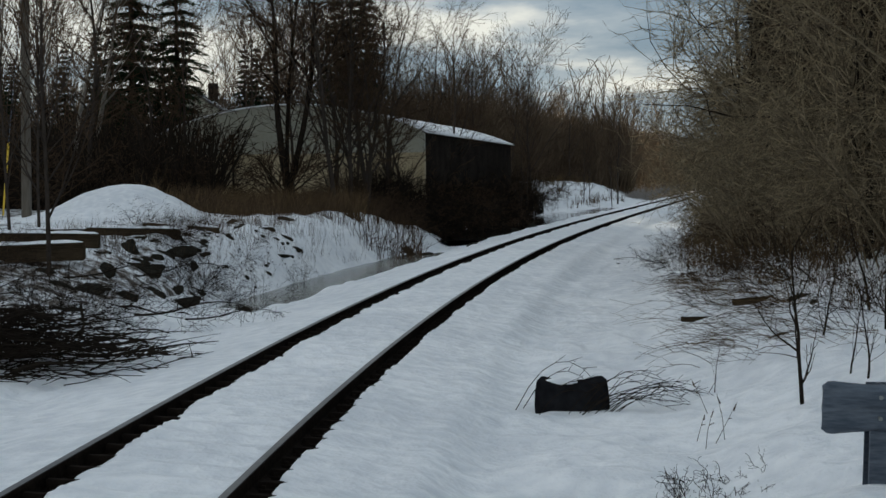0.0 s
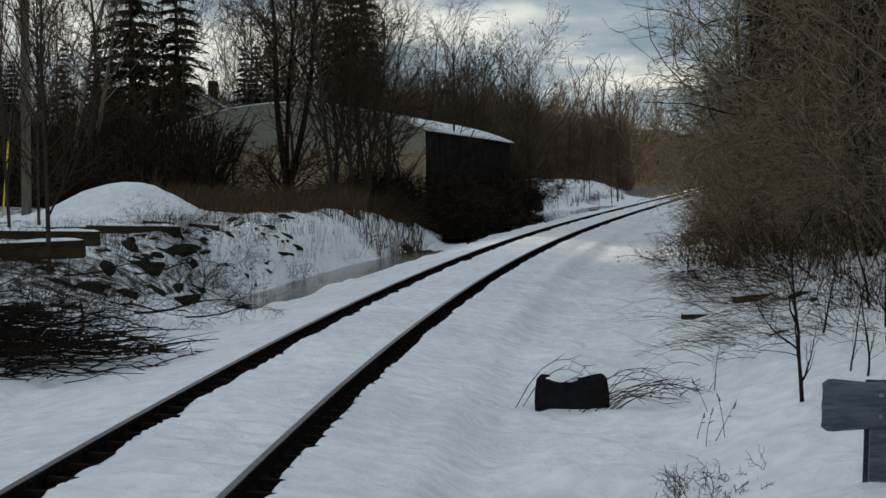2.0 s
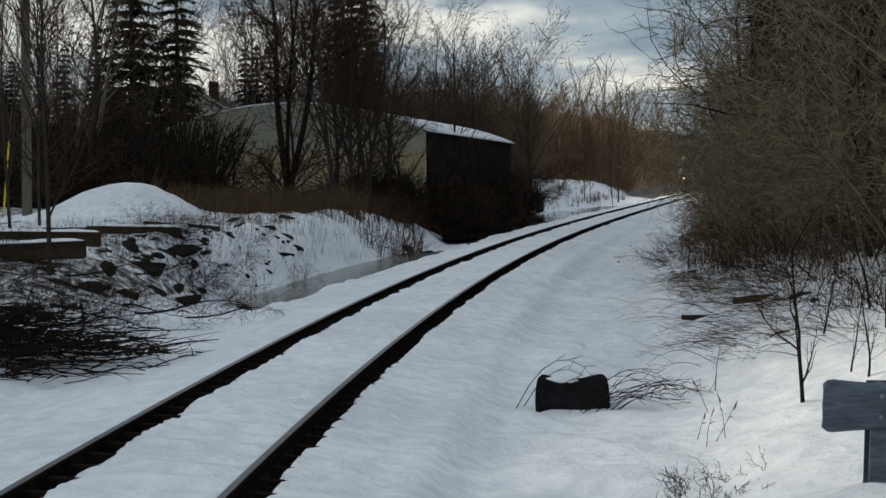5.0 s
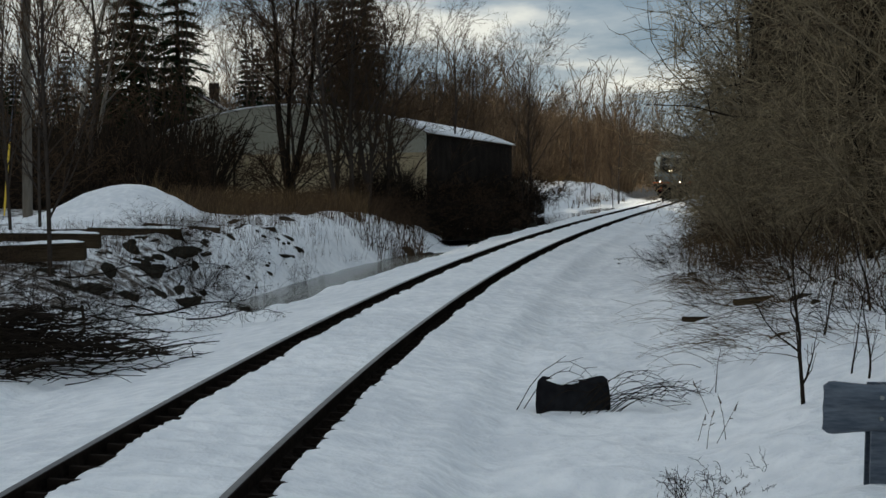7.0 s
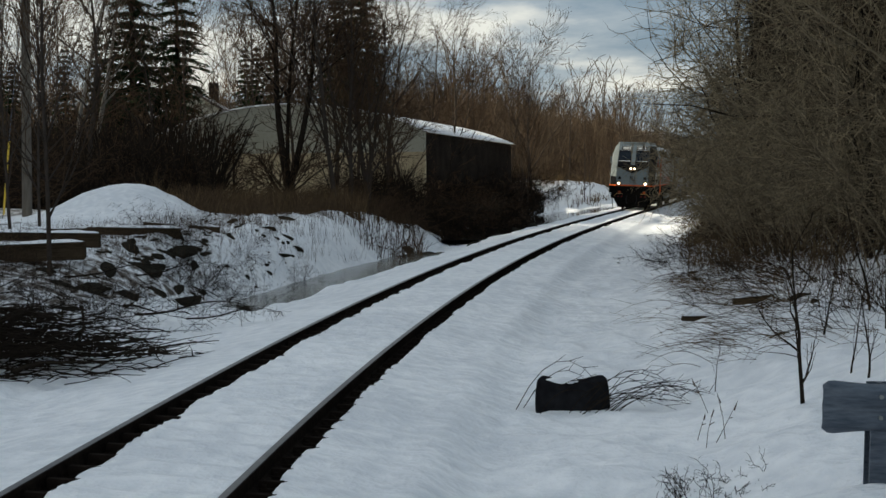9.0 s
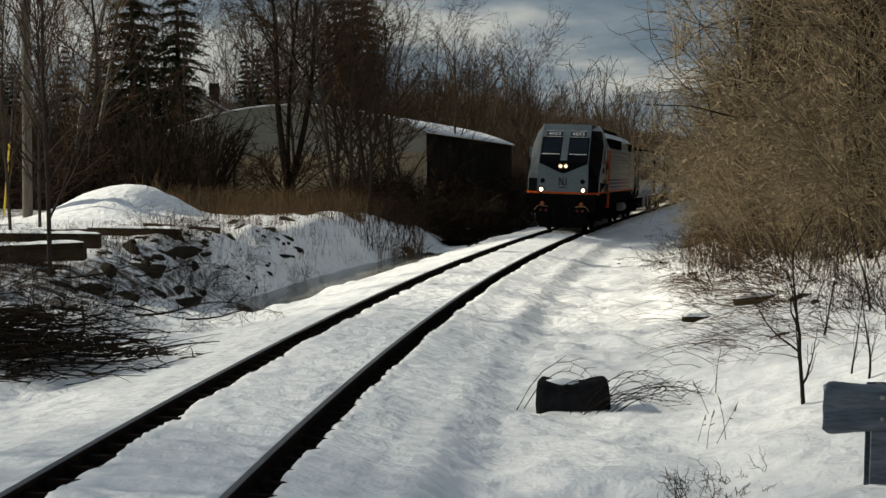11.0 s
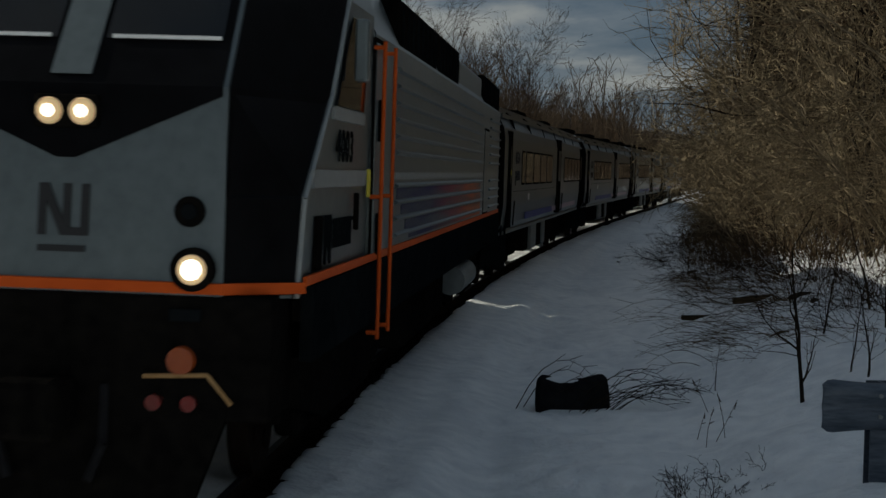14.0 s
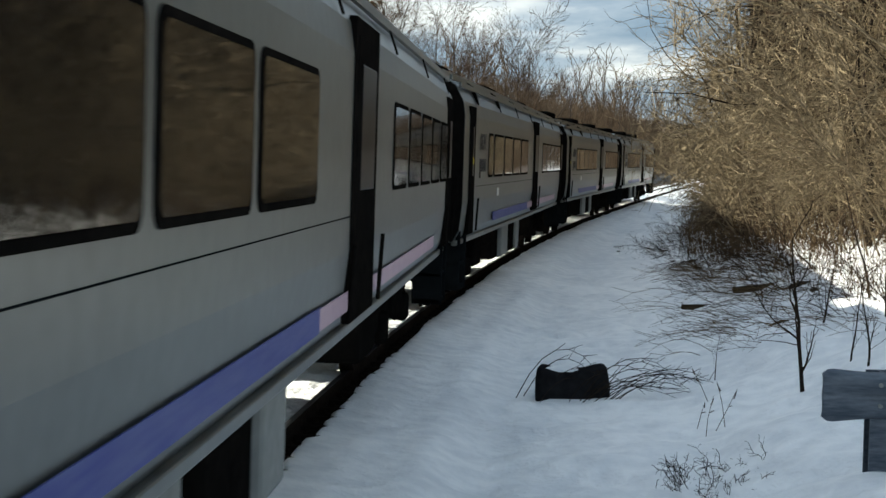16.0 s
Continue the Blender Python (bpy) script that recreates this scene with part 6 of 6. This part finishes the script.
DARKBRUSH[1].matrix_basis = put(-5.4, 24.6, 0.6, 2.0)
for x, y, sc in ((6.4, 43.5, 0.6), (6.8, 46, 0.6), (7.3, 48.5, 0.6), (6.2, 41, 0.45), (4.7, 27.6, 0.4), (5.0, 29.5, 0.45), (8.6, 55, 0.6)):
    clone(DARKBRUSH[0], put(x, y, sc, x * 3))
for k in range(32):
    g = ground_at(rr.uniform(20, 42), rr.uniform(-8.2, -4.7))
    clone(DARKBRUSH[k % 2], put(g.x, g.y, rr.uniform(0.3, 0.75), rr.uniform(0, 6.28)))


def brush_pile():
    bp = thing("brush_pile", "dark heap of cut branches lying in snow", "brush pile")
    rr = random.Random(31)
    base = on_ground(-5.9, 20.6)
    bp.matrix_basis = Matrix.Translation((base.x, base.y, base.z - 0.1))

    def stick(r, spread_x, spread_y, top, long):
        a = rr.gauss(0.0, 0.9)
        c = Vector((rr.gauss(0, spread_x), rr.gauss(0, spread_y), 0))
        k = max(0.0, 1 - (c.x / 2.6) ** 2 - (c.y / 1.5) ** 2)
        c.z = rr.uniform(0.03, 0.1 + top * k)
        d = Vector((math.cos(a), math.sin(a), rr.gauss(0, 0.13)))
        rows, p = [], c - d * long / 2
        for j in range(4):
            d = (d + Vector((rr.gauss(0, 0.12), rr.gauss(0, 0.12), rr.gauss(0, 0.10)))).normalized()
            q = p + d * long / 4
            q.z = max(q.z, 0.04)
            rows.append((*p, *q, r * (1 - j * 0.2), r * (0.8 - j * 0.2)))
            p = q
        return rows
    for k in range(60):
        tubes_mesh("branch", stick(rr.uniform(0.014, 0.03), 1.1, 0.8, 0.75, rr.uniform(1.0, 2.2)), 5, "dark_bark", bp)
    fine = []
    for k in range(1500):
        fine += stick(rr.uniform(0.006, 0.014), 1.0, 0.85, 0.75, rr.uniform(0.3, 1.2))
    tubes_mesh("twig_mass", fine, 3, "dark_bark", bp)["kind"] = "stuff"


brush_pile()


# ---- weeds and dry grass ----
def stalks(name, label, places, tall, r, mat, seed, each=9, cat="dry grass"):
    rr = random.Random(seed)
    rows = []
    for x, y in places:
        b = on_ground(x, y, 0.03)
        for _ in range(each):
            p = b + Vector((rr.gauss(0, 0.25), rr.gauss(0, 0.25), 0))
            d = Vector((rr.gauss(0, 0.22), rr.gauss(0, 0.22), 1)).normalized()
            h = tall * rr.uniform(0.5, 1.2)
            for j in range(3):
                q = p + d * h / 3
                rows.append((*p, *q, r * (1 - j * 0.25), r * (0.75 - j * 0.25)))
                d = (d + Vector((rr.gauss(0, 0.2), rr.gauss(0, 0.2), -0.05))).normalized()
                p = q
    return tagged(tubes_mesh(name, rows, 2, mat), label, cat, kind="stuff")


rr = random.Random(8)
stalks("dry_grass", "thin dry grass stalks along the snowy bank", [tuple(ground_at(rr.uniform(26, 56), rr.gauss(-7.2, 0.9))[:2]) for _ in range(420)], 0.45, 0.004, "brown_twig", 3, 10)
stalks("dry_grass", "tall brown dead weeds before the hall", [(rr.uniform(-10.5, -3.0), rr.uniform(55, 63)) for _ in range(170)], 1.0, 0.012, "dry_grass", 4, 14)
stalks("dry_grass", "dead weeds lining the dark creek", [tuple(ground_at(rr.uniform(58, 120), rr.uniform(-9.2, -7.3))[:2]) for _ in range(170)], 0.8, 0.010, "brown_twig", 5, 9)
stalks("dry_grass", "dry grass on the far snowy rise", [tuple(ground_at(rr.uniform(125, 165), rr.uniform(-14, -6))[:2]) for _ in range(70)], 0.9, 0.02, "dry_grass", 6, 9)
stalks("dry_grass", "tan grass and stems under the thicket", [tuple(ground_at(rr.uniform(21, 34), rr.uniform(6.2, 8.8))[:2]) for _ in range(70)], 0.5, 0.004, "dry_grass", 7, 8)
stalks("dry_grass", "dead stems along the thicket's foot", [tuple(ground_at(rr.uniform(34, 90), rr.uniform(5.4, 8.0))[:2]) for _ in range(160)], 0.8, 0.008, "dry_grass", 9, 10)
for x, y, h in ((2.45, 14.6, 0.42), (2.55, 14.7, 0.5), (2.66, 14.75, 0.45), (2.43, 15.0, 0.3), (2.75, 16.2, 0.4)):
    b = on_ground(x, y, 0.03)
    w = thing("weed", "single dry weed stem standing in snow", "weed", "dry weeds", None)
    w.location = b
    tubes_mesh("stem", [(0, 0, 0, -0.05, 0, h * 0.5, 0.004, 0.003), (-0.05, 0, h * 0.5, -0.13, 0.02, h, 0.003, 0.002)], 5, "brown_twig", w)
    w.rotation_euler = (0.3 * math.sin(x * 40), 0.25 * math.cos(x * 33), x * 50)
    tubes_mesh("seed_head", [(-0.10, 0, h * 0.8, -0.13, 0.02, h * 0.95, 0.007, 0.004), (-0.07, 0, h * 0.62, -0.12, 0.0, h * 0.66, 0.006, 0.003)], 5, "brown_twig", w)
CLUMP = bare_tree("twig_clump", "small clump of dark bare twigs in snow", "shrub", "",
                  grow(91, 0.58, 0.006, 1.0, 2, (7, 3), (45, 50), (0.5, 0.5), 0.24, 0.0, 26, 0.1, 0.1, least=(0.0042, 0.003, 0.0022, 0.001), foot=0.3), "dark_bark", "dark_bark", ("stem", "twig_mass"))
CLUMP.matrix_basis = put(2.22, 12.55, 0.9, 0.3)
SLENDER = bare_tree("young_tree", "slender bare young tree with upright branches", "tree", "bare trees",
                    grow(93, 8.5, 0.062, 0.05, 3, (20, 6, 3), (30, 32, 40), (0.36, 0.45, 0.5), 0.05, 0.07, 1, 0.12, 0.6, least=(0.02, 0.012, 0.008, 0.006)), "bark", "brown_twig")
SLENDER.matrix_basis = put(-7.19, 28.7, 1.0, 1.0)
PALE = bare_tree("pale_tree", "slim bare tree with pale sunlit bark", "tree", "bare trees",
                 grow(96, 13, 0.14, 0.12, 3, (9, 7, 4), (32, 40, 45), (0.42, 0.45, 0.5), 0.07, 0.06, 2, 0.4, 0.8, least=(0.06, 0.02, 0.012, 0.009), foot=0.5), "pale_bark", "brown_twig")
PALE.matrix_basis = put(-15.6, 68.0, 1.1, 1.4)
clone(TREES[1], put(-14.5, 15.5, 0.75, 0.5))
clone(TREES[2], put(-18.5, 18.0, 0.9, 2.5))
for x, y, sc in ((12.4, 137, 0.95), (13.1, 139, 0.8), (15.2, 140, 0.9), (5.2, 97, 1.0), (4.7, 94, 0.8)):
    clone(SLENDER, put(x, y, sc, x))
clone(SLENDER, put(-9.9, 36.0, 0.9, 2.0))
clone(SLENDER, put(-10.4, 40.5, 1.0, 4.0))


# ---- canes that sweep out from the thicket's foot over the snow ----
def sweeping_canes(seed):
    rr = random.Random(seed)
    ob = thing("cane_clump", "thin tan canes sweeping low over the snow", "shrub", "canes at the thicket's foot")
    rows = []
    for k in range(13):
        a = math.pi + rr.gauss(0.1, 0.5)
        long, rise = rr.uniform(0.6, 1.7), rr.uniform(0.10, 0.45)
        o = Vector((rr.gauss(0, 0.5), rr.gauss(0, 0.7), 0))
        d = Vector((math.cos(a), math.sin(a), 0))
        pts = [o + d * long * t + Vector((0, 0.05 * math.sin(9 * t + k), rise * (2.2 * t - 1.9 * t * t) - 0.12 * t * long * 0.6 - 0.02)) for t in (0, 0.2, 0.4, 0.6, 0.8, 1.0)]
        rows += [(*p, *q, 0.005 - 0.0006 * i, 0.0044 - 0.0006 * i) for i, (p, q) in enumerate(zip(pts, pts[1:]))]
        for i in (2, 3, 4):
            e = pts[i] + d * rr.uniform(0.1, 0.35) + Vector((0, rr.uniform(-0.2, 0.2), rr.uniform(-0.02, 0.15)))
            rows.append((*pts[i], *e, 0.0032, 0.0018))
    tubes_mesh("cane", rows, 3, "dry_grass", ob)["kind"] = "stuff"
    return ob


CANES = [sweeping_canes(k) for k in (1, 2, 3)]
rr = random.Random(28)
rows = []
for k in range(26):
    s = rr.uniform(19.5, 36)
    g = ground_at(s, 5.6 + rr.uniform(-0.4, 1.0) + (0.3 if s > 27 else 0))
    rows.append((g.x, g.y, rr.uniform(0.7, 1.15), rr.uniform(-0.4, 0.5)))
scatter(CANES, rows)


# ---- black tub with arching canes ----
def build_tub():
    tb = thing("tub", "black battered plastic tub lying in snow", "tub")
    tb.matrix_basis = Matrix.Translation(on_ground(1.45, 17.55, 0.07)) @ Euler((0.0, -0.03, -0.12)).to_matrix().to_4x4() @ Matrix.Diagonal((1.06, 1.0, 1.15, 1))
    bm = nbm()
    n = 40

    def ring(w, d, z, lobes=0.0):
        out = []
        for i in range(n):
            a = 2 * math.pi * i / n
            c, s = math.cos(a), math.sin(a)
            x = w * math.copysign(abs(c) ** 0.35, c)
            y = d * math.copysign(abs(s) ** 0.35, s)
            lift = lobes * (0.5 - 0.5 * math.cos(min(1, abs(x / w)) * math.pi)) ** 1.5
            out.append(bm.verts.new((x, y, z + lift + 0.008 * noise.noise(Vector((x * 6, y * 6, z * 5))))))
        return out
    rings = [ring(0.39, 0.20, -0.05), ring(0.395, 0.205, 0.10), ring(0.385, 0.20, 0.22), ring(0.37, 0.19, 0.265, 0.04), ring(0.33, 0.16, 0.285, 0.055), ring(0.26, 0.12, 0.27, 0.04)]
    for a, b in zip(rings, rings[1:]):
        for i in range(n):
            bm.faces.new((a[i], a[(i + 1) % n], b[(i + 1) % n], b[i]))
    bm.faces.new(rings[-1])
    part("body", bm, "black_rubber", tb, smooth=True)
    bm = nbm()
    bmesh.ops.create_icosphere(bm, subdivisions=3, radius=1)
    bmesh.ops.transform(bm, matrix=Matrix.Translation((-0.12, -0.02, 0.285)) @ Matrix.Diagonal((0.20, 0.15, 0.055, 1)), verts=bm.verts)
    part("snow_cap", bm, "snow", tb, "clump of snow in the top", smooth=True)
    bm = tube(nbm(), (0.30, -0.17, 0.30), (0.24, -0.19, 0.02), 0.012, n=6)
    part("seam", bm, "black_rubber", tb)
    cn = thing("cane_bush", "dark arching canes spilling over the snow", "shrub", m=Matrix.Translation(on_ground(1.80, 17.3, 0.0)))
    rr = random.Random(12)
    for k in range(21):
        reach, top = rr.uniform(0.6, 1.35), rr.uniform(0.10, 0.36) + (0.14 if k % 7 == 0 else 0)
        y0, y1 = rr.uniform(-0.35, 0.3), rr.uniform(-0.5, 0.5)
        x0 = rr.uniform(-0.45, 0.1) if k % 6 else rr.uniform(-1.0, -0.6)
        pts = [Vector((x0 + reach * t, y0 + (y1 - y0) * t, 4 * top * t * (1 - t * 0.9) * (1 if k % 3 else 1.25))) for t in (0, 0.15, 0.3, 0.45, 0.6, 0.75, 0.9, 1.0)]
        rows = [(*a, *b, 0.0058 - 0.0006 * i, 0.0052 - 0.0006 * i) for i, (a, b) in enumerate(zip(pts, pts[1:]))]
        for i in (3, 4, 5, 6):
            d = Vector((rr.uniform(0.05, 0.2), rr.uniform(-0.15, 0.15), rr.uniform(-0.05, 0.12)))
            rows.append((*pts[i], *(pts[i] + d), 0.004, 0.002))
        tubes_mesh("cane", rows, 4, "dark_bark", cn)


build_tub()


# ---- end of the road's guard rail ----
def build_guardrail():
    gr = thing("guardrail", "weathered blue-grey steel guardrail end on a post", "guardrail")
    g = on_ground(3.12, 11.25)
    gr.matrix_basis = Matrix.Translation((2.70, 11.2, g.z)) @ Euler((0, 0.03, 0.06)).to_matrix().to_4x4()
    prof = [(0.0, 0.0), (-0.075, 0.045), (-0.08, 0.10), (-0.01, 0.155), (-0.01, 0.175), (-0.08, 0.23), (-0.075, 0.285), (0.0, 0.33)]
    V, F = [], []
    xs = [0.0, 0.015, 0.04, 0.08, 0.14, 0.22, 0.4, 1.0, 2.4, 4.0]
    n = len(prof)
    for x in xs:
        k = 1.0 + 0.20 * max(0.0, 1 - x / 0.35) - 0.25 * max(0, 1 - x / 0.05)
        flat = min(1.0, 0.25 + x / 0.5)
        for y, z in prof:
            V.append((x, y * flat, 0.575 + (z - 0.165) * k))
        for y, z in prof[::-1]:
            V.append((x, y * flat + 0.02, 0.575 + (z - 0.165) * k))
    m = 2 * n
    for i in range(len(xs) - 1):
        for k in range(m):
            F.append((i * m + k, i * m + (k + 1) % m, (i + 1) * m + (k + 1) % m, (i + 1) * m + k))
    F += [tuple(range(m - 1, -1, -1)), tuple((len(xs) - 1) * m + k for k in range(m))]
    lone("beam", V, F, "galvanised", gr, True)
    for x in (0.38, 2.28):
        bm = box(nbm(), x, x + 0.16, 0.04, 0.055, -0.5, 0.74, 0.003)
        box(bm, x, x + 0.16, 0.19, 0.205, -0.5, 0.74, 0.003)
        box(bm, x + 0.07, x + 0.09, 0.055, 0.19, -0.5, 0.74)
        box(bm, x - 0.01, x + 0.012, 0.03, 0.055, -0.5, 0.73)
        part("post", bm, "galvanised", gr, "steel guardrail post")
    for z in (0.51, 0.66):
        part("bolt", tube(nbm(), (0.40, -0.09, z), (0.40, 0.0, z), 0.016, n=8), "pale_tank", gr)


build_guardrail()


motions()
